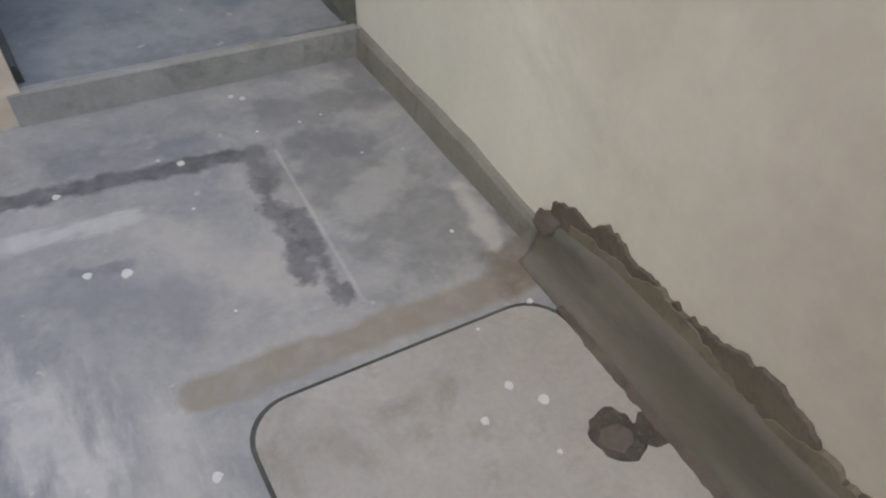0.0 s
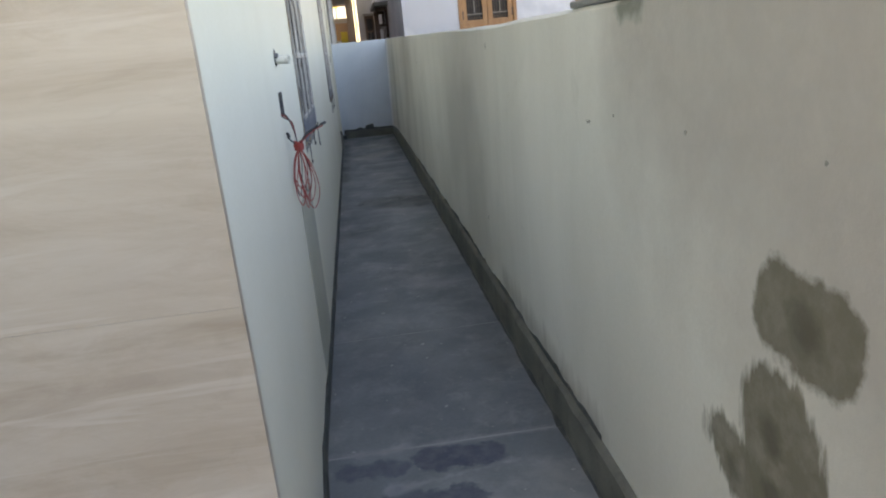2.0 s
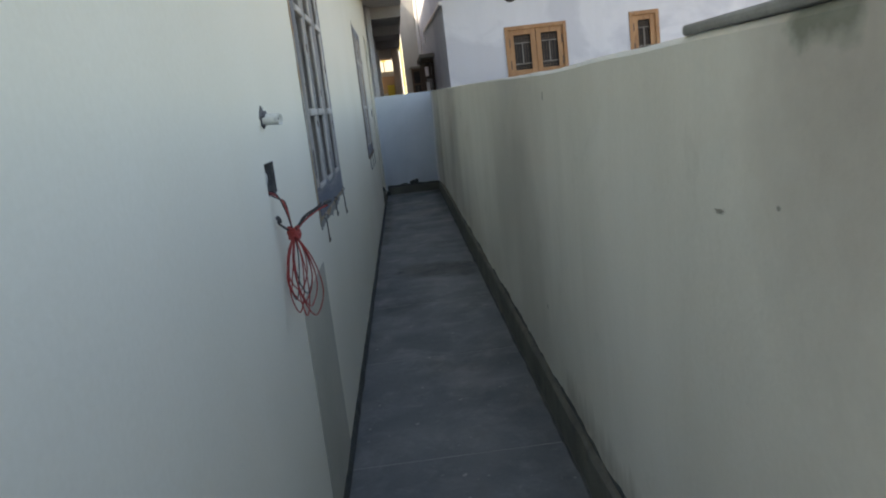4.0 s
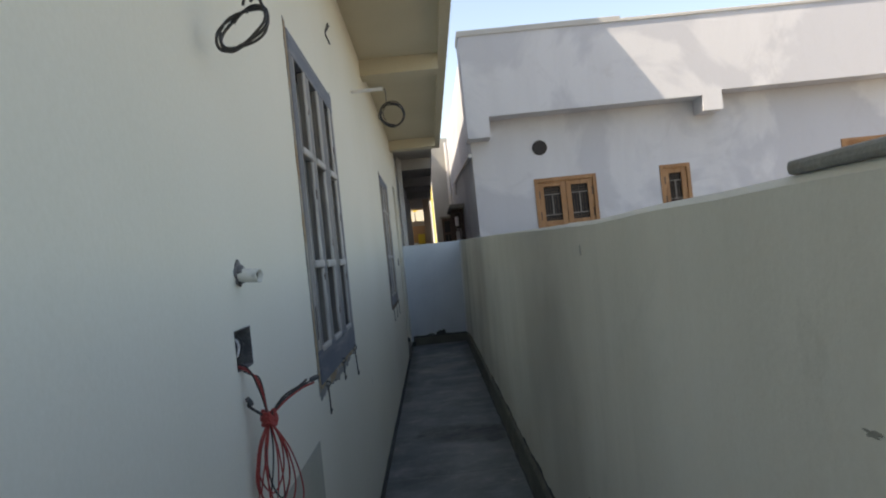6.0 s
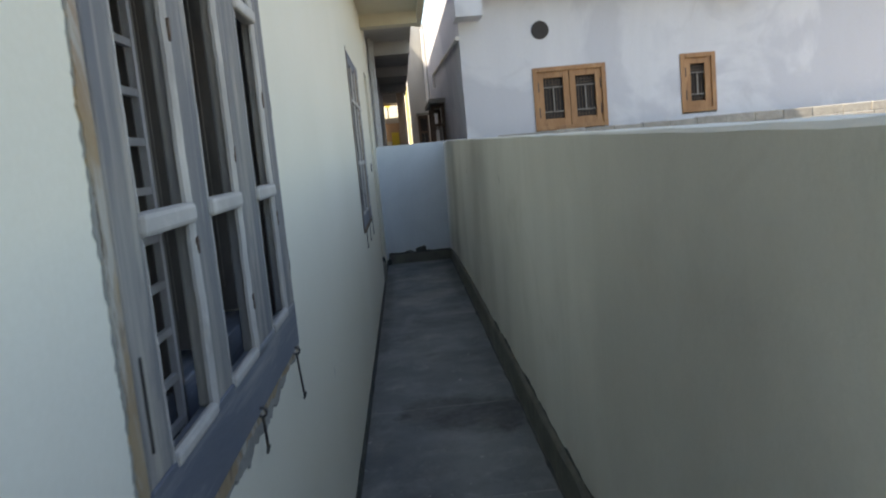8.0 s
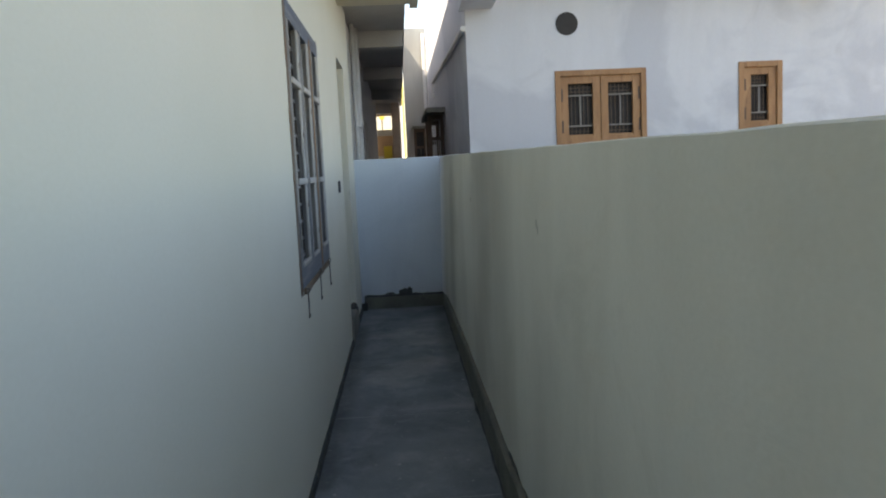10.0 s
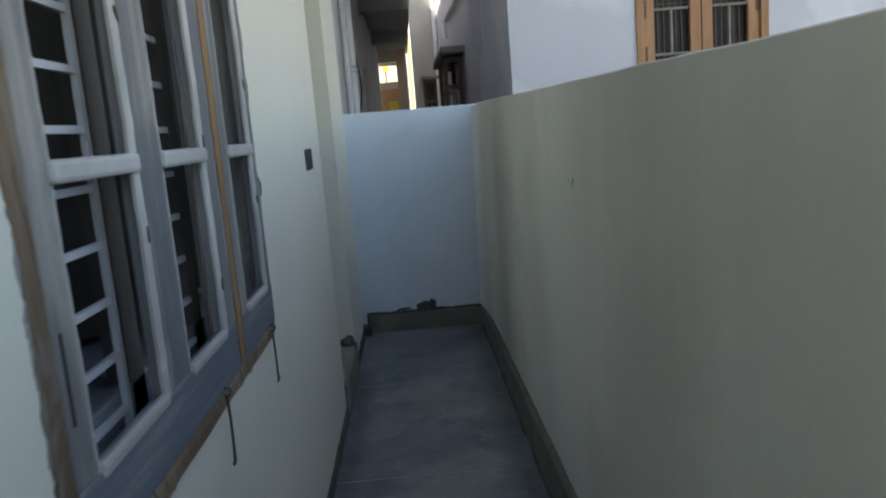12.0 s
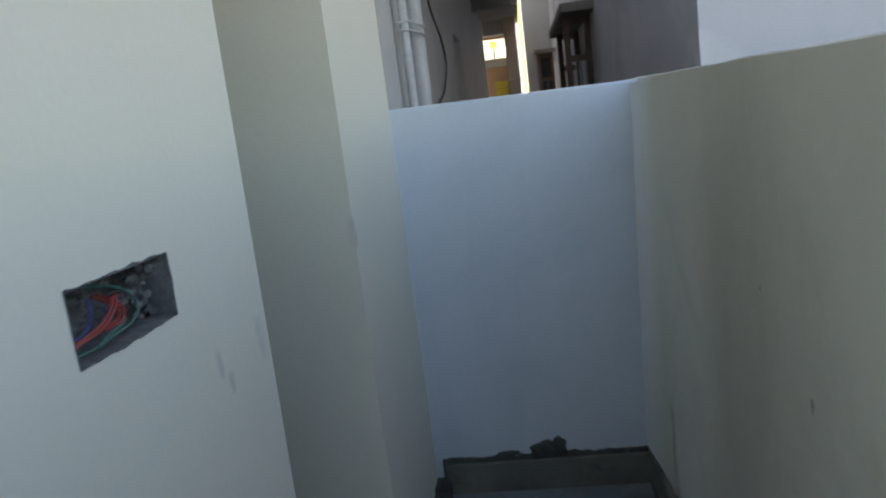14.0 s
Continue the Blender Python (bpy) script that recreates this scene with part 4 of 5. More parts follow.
for i, (rx, ry, rr) in enumerate(drips):
    thing("paint_drip", "small dried white paint drip on the floor", "paint drip",
          ragged_flat(rx, ry, 0.75 * rr, i * 1.7, LOW + (0.0095 if ry < -0.95 and rx > 0.2 else 0.0015), 10), M_DRIP, group="paint drips")

# marble facing on the front
for i in range(4):
    for j in range(3):
        x1 = 0.042 - i * 1.2
        za, zb = LOW + j * 1.08, LOW + (j + 1) * 1.08 - 0.0005
        ea, eb = ((0.020 - 0.0097 * (z + 0.3) if not i else 0.0) for z in (za, zb))
        part("marble_slab", prism([(x1 - 1.199, za), (x1 + ea, za), (x1 + eb, zb), (x1 - 1.199, zb)], "y", 0.066, 0.0885), M_MARBLE, front)

# ---------------------------------------------------------------- house windows
def house_window(name, label, win, lights, sill, bars, rung, raw, edge_mat, foot_mat, upright, streak=None):
    y0, y1, z0, z1 = win
    w = thing(name, label, "window", kind="structure")
    d0, d1 = -0.020, 0.008
    top = z1 - 0.085
    edges = [y0] + [v for l in lights for v in l] + [y1]
    part("bottom_rail", boxes((d0, y0, z0, d1, y1, sill - 0.018), bevel=0.004), M_WIN_RAIL, w)
    part("top_rail", boxes((d0, y0, top, d1, y1, z1), bevel=0.004), M_WIN_RAIL, w)
    for i in range(0, len(edges), 2):
        part("mullion", boxes((d0, edges[i], sill - 0.018, d1 - 0.001, edges[i + 1], top), bevel=0.003), M_WIN_GREY, w)
    part("lining", boxes((-0.115, y0, z0, d0 - 0.002, y0 + 0.045, z1), (-0.115, y1 - 0.020, z0, d0 - 0.002, y1, z1), (-0.115, y0 + 0.045, z0, d0 - 0.002, y1 - 0.020, z0 + 0.04), (-0.115, y0 + 0.045, z1 - 0.04, d0 - 0.002, y1 - 0.020, z1)), M_WIN_GREY, w)
    part("inner_sill", boxes((-0.30, y0 + 0.046, z0 + 0.041, -0.090, y1 - 0.046, sill - 0.02), bevel=0.004), M_WIN_RAIL, w)
    zs = [sill, bars[0], bars[1], top]
    for li, (a, b) in enumerate(lights):
        for k in range(3):
            za, zb = zs[k] + (0.015 if k else -0.018), zs[k + 1] - (0.015 if k < 2 else 0)
            part("bead", bead_run([(d1 - 0.009, b + 0.008), (d1 + 0.001, b + 0.008), (d1 + 0.003, b + 0.004), (d1 + 0.001, b + 0.001), (d1 + 0.002, b - 0.003), (d1 - 0.003, b - 0.008), (d1 - 0.009, b - 0.008)], za, zb, li + k * 3.1 + y0), M_WIN_PALE, w)
            part("bead", bead_run([(d1, a - 0.002), (d1, a + 0.003), (d1 - 0.014, a + 0.005), (d1 - 0.014, a - 0.002)], za, zb, li + k * 2.3 + y1, 0.001), M_WIN_PALE, w)
            if not k:
                bm = boxes((d1 - 0.012, a + 0.008, za - 0.013, d1 + 0.005, b - 0.004, za + 0.009), bevel=0.0065)
                for v in bm.verts:
                    v.co.z += 0.0025 * noise.noise((v.co.y * 40, v.co.x * 90, li))
                part("sill_bead", bm, M_WIN_PALE, w)
        for zb in bars:
            part("transom", boxes((d1 - 0.022, a - 0.004, zb - 0.0150, d1 + 0.009, b + 0.004, zb + 0.0150), bevel=0.007), M_WIN_PALE, w)
        for k in range(3):
            cz = sill + (top - sill) * ((0.23 + 0.31 * k + 0.13 * li) % 0.9)
            part("chip", ragged(b + 0.003 + 0.006 * noise.noise((k, li, y0)), cz, 0.0035, 0.011 + 0.007 * noise.noise((li, k, y0)), k + li * 2.0 + y0, 0.9, 18, 0.4, x=d1 + 0.003, thick=0.0016), M_DARK_WOOD, w, "dark chip in the paint")
        part("inner_stile", boxes((-0.13, b + 0.10, z0, -0.090, b + 0.165, z1)), M_SHUTTER, w, "dull inner shutter stile")
        if li:
            part("inner_shutter", boxes((-0.34, b - 0.012, sill, -0.10, b + 0.016, top), (-0.325, b - 0.018, sill + 0.06, -0.13, b - 0.013, top - 0.06), bevel=0.002), M_SHUTTER, w, "dull grey shutter folded into the room")
    y = upright
    while y < y1 - 0.05:
        part("grille_bar", boxes((-0.084, y - 0.0065, z0 + 0.041, -0.073, y + 0.0065, z1 - 0.041)), M_GRILLE, w, "white painted steel grille bar")
        y += 0.26
    zz = z0 + 0.9 * rung
    while zz < z1 - 0.045:
        for ya, yb in [(y0 + 0.04, upright)] + ([(upright + 0.16, upright + 0.40), (upright + 0.60, y1 - 0.02)] if streak else []):
            part("grille_bar", boxes((-0.083, ya, zz - 0.006, -0.074, yb, zz + 0.006)), M_GRILLE, w, "white painted steel grille bar")
        zz += rung
    for k in range(9):
        z = z0 + (z1 - z0) * (k + 0.5 + 0.35 * noise.noise((k * 3.1, y0, 2))) / 9
        part("flaked_edge", ragged(y1 - 0.002 + 0.010 * noise.noise((k * 2.3, y0, 7)), z, 0.017, 0.045 + 0.03 * noise.noise((k * 1.7, y0, 5)), k + y0, 0.9, 30, 0.5, x=0.0, thick=0.0042), (M_GREY_WHITE, M_PLUG, M_PALE_CEMENT)[k % 3], w)
    part("raw_edge", edge_run(z0 - 0.02, z1 + 0.02, y0 + 0.002, raw, y0, -0.01, 0.0035), edge_mat, w, "bare unpainted wood and filler along the edge")
    part("filler", edge_run(z0 - 0.03, z1 + 0.03, y0 + 0.001, raw * 1.06, y0 + 3, -0.01, 0.0018), M_PALE_CEMENT, w)
    for drop, th, sd, mat in ((0.040, 0.0030, 1.0, foot_mat), (0.026, 0.0050, 4.0, edge_mat), (0.034, 0.0040, 7.0, M_PALE_CEMENT)):
        part("mortar_edge", under_edge(y0 - 0.015, y1 - 0.01, z0, drop, th, sd + y0), mat, w, "crumbled mortar under the frame")
    part("filler", edge_run(z0 - 0.02, z1 + 0.02, y1 - 0.001, 0.014, y1, -0.01, 0.003, 1), M_WIN_RAIL, w)
    if streak is not None:
        n = 60
        lf = [(streak - 0.019 - 0.006 * noise.noise((k * 0.25, 1, 0)) - 0.003 * noise.noise((k * 0.9, 1, 0)) - 0.012 * (1 - k / n), z0 + 0.01 + (top + 0.03 - z0) * k / n) for k in range(n + 1)]
        rt = [(streak + 0.012 + 0.008 * noise.noise((k * 0.3, 7, 0)) + 0.003 * noise.noise((k * 0.9, 4, 0)) - 0.006 * (1 - k / n), z0 + 0.01 + (top + 0.03 - z0) * k / n) for k in range(n + 1)]
        part("filler", prism([(a - 0.010 - 0.006 * noise.noise((a * 3, b * 23, 4)), b) for a, b in lf] + [(a + 0.012 + 0.008 * noise.noise((a * 3, b * 19, 8)), b) for a, b in rt[::-1]], "x", d1 - 0.003, d1 + 0.0006), M_RAW_WOOD, w)
        part("wood_streak", prism(lf + rt[::-1], "x", d1 - 0.003, d1 + 0.0012), M_STREAK, w, "bare orange wood streak down the mullion")
        part("wood_streak", strip(y0 + 0.05, y1 - 0.08, z0 - 0.030, z0 + 0.002, 0.0, 0.0095, 0.006, 2.2, face=1, step=0.01), M_RAW_WOOD, w, "bare wood along the bottom edge")
    return w


house_window("window_1", "tall grey primed wooden window with three lights", W1, [(2.725, 2.94), (3.048, 3.262), (3.442, 3.638)], 1.094, (1.375, 1.780), 0.0765, 0.034, M_TAN_FILLER, M_PALE_CEMENT, 3.035)
house_window("window_2", "grey primed wooden window with bare orange wood streak", W2, [(7.285, 7.56), (7.685, 7.945), (8.155, 8.40)], 1.034, (1.393, 1.845), 0.0915, 0.048, M_RAW_WOOD, M_MORTAR_PALE, 7.602, 8.07)


def window_hook(y, z, length, swing):
    h = thing("window_hook", "thin iron window hook hanging from the frame", "hook", group="window hooks")
    part("eye", tube([(0.012 + 0.009 * math.cos(a), y, z + 0.009 * math.sin(a)) for a in [i * math.tau / 10 for i in range(10)]], 0.0028, 6, True), M_STEEL, h)
    part("rod", tube(spline([(0.012, y, z - 0.007), (0.013, y + swing * 0.3, z - length * 0.5), (0.012, y + swing, z - length), (0.014, y + swing - 0.018, z - length - 0.004), (0.02, y + swing - 0.02, z - length + 0.012)], 5), 0.003, 6), M_STEEL, h)
    return h


for y, z, ln, sw in ((3.675, 0.962, 0.13, 0.045), (3.215, 0.965, 0.075, 0.01), (2.74, 0.95, 0.10, 0.01), (8.385, 0.905, 0.145, 0.006), (7.87, 0.91, 0.145, -0.004), (7.33, 0.89, 0.12, 0.0)):
    window_hook(y, z, ln, sw)
for y, z in ((2.662, 1.17), (7.245, 1.15)):
    thing("latch", "thin dark iron latch on the window stile", "latch", boxes((0.004, y - 0.0025, z - 0.055, 0.0095, y + 0.0025, z + 0.06), bevel=0.001), M_BLACK_WIRE)

# ---------------------------------------------------------------- fittings on the house wall
thing("cement_panel", "grey-green cement panel on the cream house wall", "wall panel", boxes((-0.002, 1.905, -0.0, 0.003, 2.515, 0.805)), M_PANEL, "structure")
b1 = thing("switch_box", "broken wall box hole with loose cables inside", "switch box")
part("lining", hole_lining(*BOX1, 0.055), M_HOLE, b1)
for k in range(3):
    part("cable", tube(spline([(-0.045, 1.665 + 0.03 * k, 1.17), (-0.015, 1.675 + 0.025 * k, 1.19), (-0.012, 1.68 + 0.03 * k, 1.22), (-0.04, 1.70 + 0.02 * k, 1.24)], 6), 0.003, 6), M_PVC if k == 1 else M_BLACK_WIRE, b1)
sl = thing("broken_conduit", "broken white plastic conduit poking out of the wall", "conduit")


def open_pipe(a, b, r, wall, sides=20):
    """A short hollow pipe with a slightly uneven broken lip."""
    a, b = Vector(a), Vector(b)
    d = (b - a).normalized()
    u = d.cross(Vector((0, 0, 1))).normalized()
    v = d.cross(u)
    bm = bmesh.new()
    rings = []
    for p, rr, brk in ((a, r, 0), (b, r, 1), (b, r - wall, 1), (a, r - wall, 0)):
        rings.append([bm.verts.new(p + rr * (math.cos(k * math.tau / sides) * u + math.sin(k * math.tau / sides) * v) + brk * d * 0.004 * noise.noise((math.cos(k * math.tau / sides) * 1.5, math.sin(k * math.tau / sides) * 1.5, 2.0))) for k in range(sides)])
    for A, B in zip(rings, rings[1:]):
        for k in range(sides):
            bm.faces.new((A[k], A[(k + 1) % sides], B[(k + 1) % sides], B[k]))
    bm.faces.new(rings[3])
    return bm


part("pipe", open_pipe((-0.03, 1.727, 1.367), (0.051, 1.703, 1.359), 0.0150, 0.002), M_PAINTED_PVC, sl, "", True)
# Black plug fills the pipe and paints in the shade of its bore.
part("bore", tube([(-0.03, 1.727, 1.367), (0.041, 1.706, 1.360)], 0.0128, 14), M_BLACK_WIRE, sl, "black plug in place of the shaded conduit bore")
part("cement", ragged(1.722, 1.368, 0.026, 0.023, 6.0, 0.6, 40, 0.3, x=0.0, thick=0.004), M_RUBBLE, sl, "torn grey cement round the conduit")
part("cement", ragged(1.724, 1.366, 0.020, 0.018, 3.0, 0.6, 30, x=0.008, thick=0.006), M_RUBBLE, sl)
b2 = thing("junction_box_hole", "ragged hole in the plaster with coloured wires", "wall hole")
part("lining", hole_lining(*BOX2, 0.06), M_HOLE, b2)
for i in range(22):
    stone = bmesh.new()
    p = Vector((-0.052 + 0.034 * random.random(), random.uniform(9.645, 9.706), random.uniform(1.282, 1.353)))
    bmesh.ops.create_icosphere(stone, subdivisions=1, radius=random.uniform(0.004, 0.009), matrix=Matrix.Translation(p) @ Matrix.Diagonal((0.7, 1.0 + random.random() * 0.5, 0.8, 1.0)) @ Matrix.Rotation(random.random() * 3, 4, "X"))
    part("rubble_piece", stone, M_HOLE, b2)
ARC = ((9.546, 1.357), (9.610, 1.340), (9.634, 1.314), (9.618, 1.296), (9.570, 1.290), (9.545, 1.284), (9.492, 1.284))
STRAND = ((9.496, 1.286), (9.530, 1.297), (9.562, 1.304), (9.590, 1.318), (9.604, 1.334))
SIDE = ((9.520, 1.290), (9.549, 1.304), (9.556, 1.322), (9.556, 1.340))
for line, m, inset, dx in ((ARC, M_GREEN_WIRE, 0.0, 0.0), (ARC[2:6], M_GREEN_WIRE, 0.003, -0.004), (ARC[1:5], M_RED_WIRE, 0.008, -0.010), (ARC[1:5], M_RED_WIRE, 0.012, -0.014), (ARC[2:5], M_BLUE_WIRE, 0.018, -0.012),
                           (STRAND, M_RED_WIRE, 0.0, -0.004), (STRAND, M_RED_WIRE, 0.003, -0.008), (SIDE, M_BLUE_WIRE, 0.0, -0.012)):
    c = Vector((9.57, 1.318))
    bow = [-0.030, -0.014, -0.008, -0.008, -0.010, -0.016, -0.030]
    pts = []
    for i, p in enumerate(line):
        q = Vector(p)
        q += (c - q).normalized() * inset
        pts.append((bow[i] + dx, q.x, q.y))
    part("wire", tube(spline(pts, 7), 0.0018, 6), m, b2)


def wire_bundle():
    w = thing("wire_bundle", "red and black wire bundle knotted and hanging from the box", "cable")
    K = Vector((0.04, 1.705, 1.052))
    for k in range(4):
        o = 0.006 * k
        part("lead", tube(spline([(-0.03, 1.665 + o, 1.18), (0.012, 1.668 + o, 1.172 - o), (0.03, 1.683 + o, 1.12 + o), (0.036, 1.70 + 0.5 * o, 1.075), K], 6), 0.0018, 6), M_RED_WIRE if k % 3 else M_BLACK_WIRE, w)
    ring = [(K.x + 0.014 * math.cos(a), K.y + 0.014 * math.sin(a), K.z + 0.006 * math.sin(3 * a)) for a in [i * math.tau / 14 for i in range(14)]]
    for k in range(4):
        part("knot", tube([(p[0] + 0.002 * math.sin(k * 2.0), p[1], p[2] - 0.010 + 0.006 * k + (0.5 if k % 2 else -0.5) * (p[1] - K.y)) for p in ring], 0.0042, 6, True), M_RED_WIRE, w)
    for k in range(9):
        s = 0.008 + 0.0030 * k
        ln = 0.15 + 0.09 * ((k * 0.37) % 1)
        dx, lean = -0.026 + 0.0065 * k, -0.030 + 0.040 * ((k * 0.61) % 1)
        sx = 0.006 + 0.022 * ((k * 0.23) % 1)
        c = [K, (K.x + dx * 0.5 - sx, K.y - s * 0.8 + lean * 0.3, K.z - ln * 0.35), (K.x + dx - sx, K.y - s + lean * 0.7, K.z - ln * 0.75), (K.x + dx, K.y + lean, K.z - ln),
             (K.x + dx + sx, K.y + s + lean * 0.7, K.z - ln * 0.75), (K.x + dx * 0.5 + sx, K.y + s * 0.6 + lean * 0.3, K.z - ln * 0.35), K]
        part("loop", tube(spline(c, 7), 0.0018, 6), M_BLACK_WIRE if k in (1, 6) else M_RED_WIRE, w)
    for k in range(3):
        part("tail", tube(spline([K, (K.x + 0.03, K.y + 0.015, K.z + 0.028 + 0.006 * k), (K.x + 0.065, K.y + 0.035, K.z + 0.050 + 0.004 * k), (K.x + 0.095 - 0.008 * k, K.y + 0.05, K.z + 0.060 + 0.004 * k)], 6), 0.0024, 6), M_BLACK_WIRE if k else M_RED_WIRE, w)
    part("tail", tube(spline([K, (K.x - 0.018, K.y - 0.02, K.z + 0.02), (K.x - 0.03, K.y - 0.04, K.z + 0.038), (K.x - 0.028, K.y - 0.042, K.z + 0.048)], 6), 0.003, 6), M_BLACK_WIRE, w)
    for a, b in (((0.088, 0.046, 0.066), (0.104, 0.056, 0.070)), ((-0.026, -0.034, 0.040), (-0.030, -0.046, 0.054))):
        part("tape_wrap", tube([K + Vector(a), K + (Vector(a) + Vector(b)) / 2 + Vector((0.001, 0, 0.001)), K + Vector(b)], 0.0056, 8), M_BLACK_TAPE, w, "grey-black taped wire ends")
    return w


wire_bundle()


def cable_coil(label, c, u, v, turns, hang):
    """Loops of cable round c, the ring spanned by u and v, with leads."""
    w = thing("cable_coil", label, "cable", group="cable coils")
    u, v = Vector(u), Vector(v)
    for k in range(turns):
        kk = 1 + 0.07 * math.sin(k * 2.1)
        off = Vector((random.uniform(-0.005, 0.005), random.uniform(-0.012, 0.012), random.uniform(-0.005, 0.005)))
        part("turn", tube([Vector(c) + off + kk * (u * math.cos(a) + v * math.sin(a) + Vector((0, 0.018 * math.sin(a + k), 0.003 * math.sin(3 * a + k)))) for a in [i * math.tau / 32 for i in range(32)]], 0.0034, 6, True), M_BLACK_WIRE, w)
    for h in hang:
        part("lead", tube(spline(h, 6), 0.0032, 6), M_BLACK_WIRE, w)
    return w


Y1 = 1.60
cable_coil("coil of black cable hanging from the wall above", (0.094, Y1, 1.858), (0.042, 0.0, 0.038), (-0.025, 0.0, 0.0225), 3,
           [[(-0.01, Y1 + 0.01, 2.22), (0.070, Y1, 2.06), (0.110, Y1, 1.977), (0.117, Y1, 1.950), (0.134, Y1, 1.900)], [(-0.01, Y1 + 0.02, 2.20), (0.080, Y1, 2.05), (0.112, Y1, 1.975), (0.121, Y1, 1.942), (0.138, Y1, 1.890)],
            [(-0.01, Y1, 2.24), (0.100, Y1, 2.03), (0.107, Y1, 1.958), (0.083, Y1, 1.940), (0.062, Y1, 1.924)], [(0.112, Y1, 1.985), (0.108, Y1, 1.946), (0.096, Y1, 1.903)],
            [(0.114, Y1, 2.00), (0.128, Y1, 1.973), (0.124, Y1, 1.933), (0.112, Y1, 1.908)], [(0.074, Y1, 1.868), (0.091, Y1, 1.888), (0.106, Y1, 1.889)]])
pipe = thing("conduit_stub", "white plastic conduit stub sticking out of the wall", "conduit")
part("tube", tube([(-0.05, 5.05, 2.505), (0.215, 5.05, 2.505)], 0.013, 12), M_PVC, pipe)
cable_coil("coil of black cable hanging from the conduit stub", (0.262, 5.05, 2.328), (0.078, 0.01, 0.0), (0.0, 0.01, 0.078), 5,
           [[(0.12, 5.05, 2.505), (0.215, 5.05, 2.506), (0.230, 5.05, 2.49), (0.230, 5.05, 2.40)], [(0.225, 5.05, 2.395), (0.20, 5.04, 2.34), (0.225, 5.05, 2.275), (0.285, 5.05, 2.255)], [(0.195, 5.05, 2.365), (0.168, 5.05, 2.335), (0.172, 5.05, 2.30)], [(0.198, 5.05, 2.35), (0.178, 5.05, 2.325), (0.188, 5.05, 2.285)]])
sprout = thing("wire_stub", "short black wire ends poking from the wall", "cable")
for dy, dz in ((0.0, 0.05), (0.03, 0.05), (0.005, -0.06)):
    part("end", tube([(0.0, 3.87, 2.545), (0.02, 3.87 + dy * 1.5, 2.545 + dz)], 0.004, 6), M_BLACK_WIRE, sprout)

# ---------------------------------------------------------------- marks on the boundary wall
for cy, cz, ry, rz in ((2.44, 1.334, 0.004, 0.012), (6.276, 1.23, 0.006, 0.010), (6.252, 1.213, 0.005, 0.009), (8.55, 1.212, 0.009, 0.020), (8.60, 1.218, 0.004, 0.009), (8.667, 1.325, 0.003, 0.005),
                       (10.198, 1.107, 0.004, 0.004), (9.943, 0.978, 0.004, 0.010), (0.923, 1.118, 0.016, 0.004), (0.313, 1.148, 0.006, 0.004), (-0.126, 1.152, 0.003, 0.003), (0.72, 1.15, 0.004, 0.003), (2.654, 0.474, 0.006, 0.008)):
    thing("plaster_chip", "small dark chip in the wall plaster", "plaster chip", ragged(cy, cz, ry, rz, cy * 3.3, 0.8, 24, 0.5, face_x(cy, cz), 0.0012, -1), M_CHIP, group="plaster chips")
for cy, cz, ry, rz in ((8.505, 1.285, 0.014, 0.024),):
    thing("plaster_chip", "small dark chip in the cream wall beside the window", "plaster chip", ragged(cy, cz, ry, rz, cy * 3.3, 0.8, 24, 0.5, 0.0, 0.002, 1), M_PLUG, group="plaster chips")
thing("coping_slab", "loose grey cement slab lying on the wall top", "slab",
      boxes((WIDTH + 0.015, 0.18, 1.419, WIDTH + 0.17, 1.065, 1.438), bevel=0.006), M_PALE_CEMENT)

# ---------------------------------------------------------------- neighbour house beyond the end wall
NY = 12.06
NX = 1.25
PY = 11.62
nb = thing("neighbour_house", "white plastered neighbour house with projecting upper band", "house")
wins = [(2.207, 3.22, 1.55, 2.42), (4.265, 4.76, 1.62, 2.44), (7.28, 8.6, 1.68, 2.57)]
part("front_wall", plate(NX, 16.0, -0.3, 3.6, NY, NY + 0.2, wins, "x"), M_NEIGHBOUR, nb)
part("side_wall", boxes((NX, NY + 0.2, -0.3, NX + 0.2, 26.0, 4.70)), M_NEIGHBOUR, nb)
part("back_wall", boxes((15.8, NY + 0.2, -0.3, 16.0, 26, 3.6), (NX + 0.2, 25.8, -0.3, 15.8, 26, 3.6)), M_NEIGHBOUR, nb)
part("roof", boxes((NX + 0.2, NY + 0.2, 3.6, 16, 26, 3.75)), M_NEIGHBOUR, nb)
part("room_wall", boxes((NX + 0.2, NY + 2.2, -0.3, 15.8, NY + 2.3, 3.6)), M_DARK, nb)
part("upper_band", boxes((1.19, PY, 3.43, 5.23, NY + 0.2, 4.71), (5.23, PY, 3.49, 16.0, NY + 0.2, 4.71), (1.19, PY, 3.11, 1.545, NY + 0.1, 3.43), (4.92, PY, 3.185, 5.23, NY, 3.43)), M_NEIGHBOUR, nb)
part("coping", boxes((1.17, PY - 0.02, 4.71, 3.75, NY + 0.2, 4.80), (3.75, PY - 0.02, 4.71, 16.0, NY + 0.2, 4.76), bevel=0.006), M_GREY_WHITE, nb)
# Solid black disc; the vent's shaded inside is painted, not hollow.
part("vent_sleeve", tube([(2.355, NY - 0.012, 2.92), (2.355, NY + 0.1, 2.92)], 0.122, 28), M_OPENING_SHADE, nb, "black capped disc in place of the shaded vent hole")
part("drain_pipe", tube([(NX - 0.035, 11.95, 2.89), (NX - 0.035, 19.0, 3.15), (NX - 0.035, 19.02, 2.85)], 0.03, 10), M_PVC, nb, "slanting drain pipe")
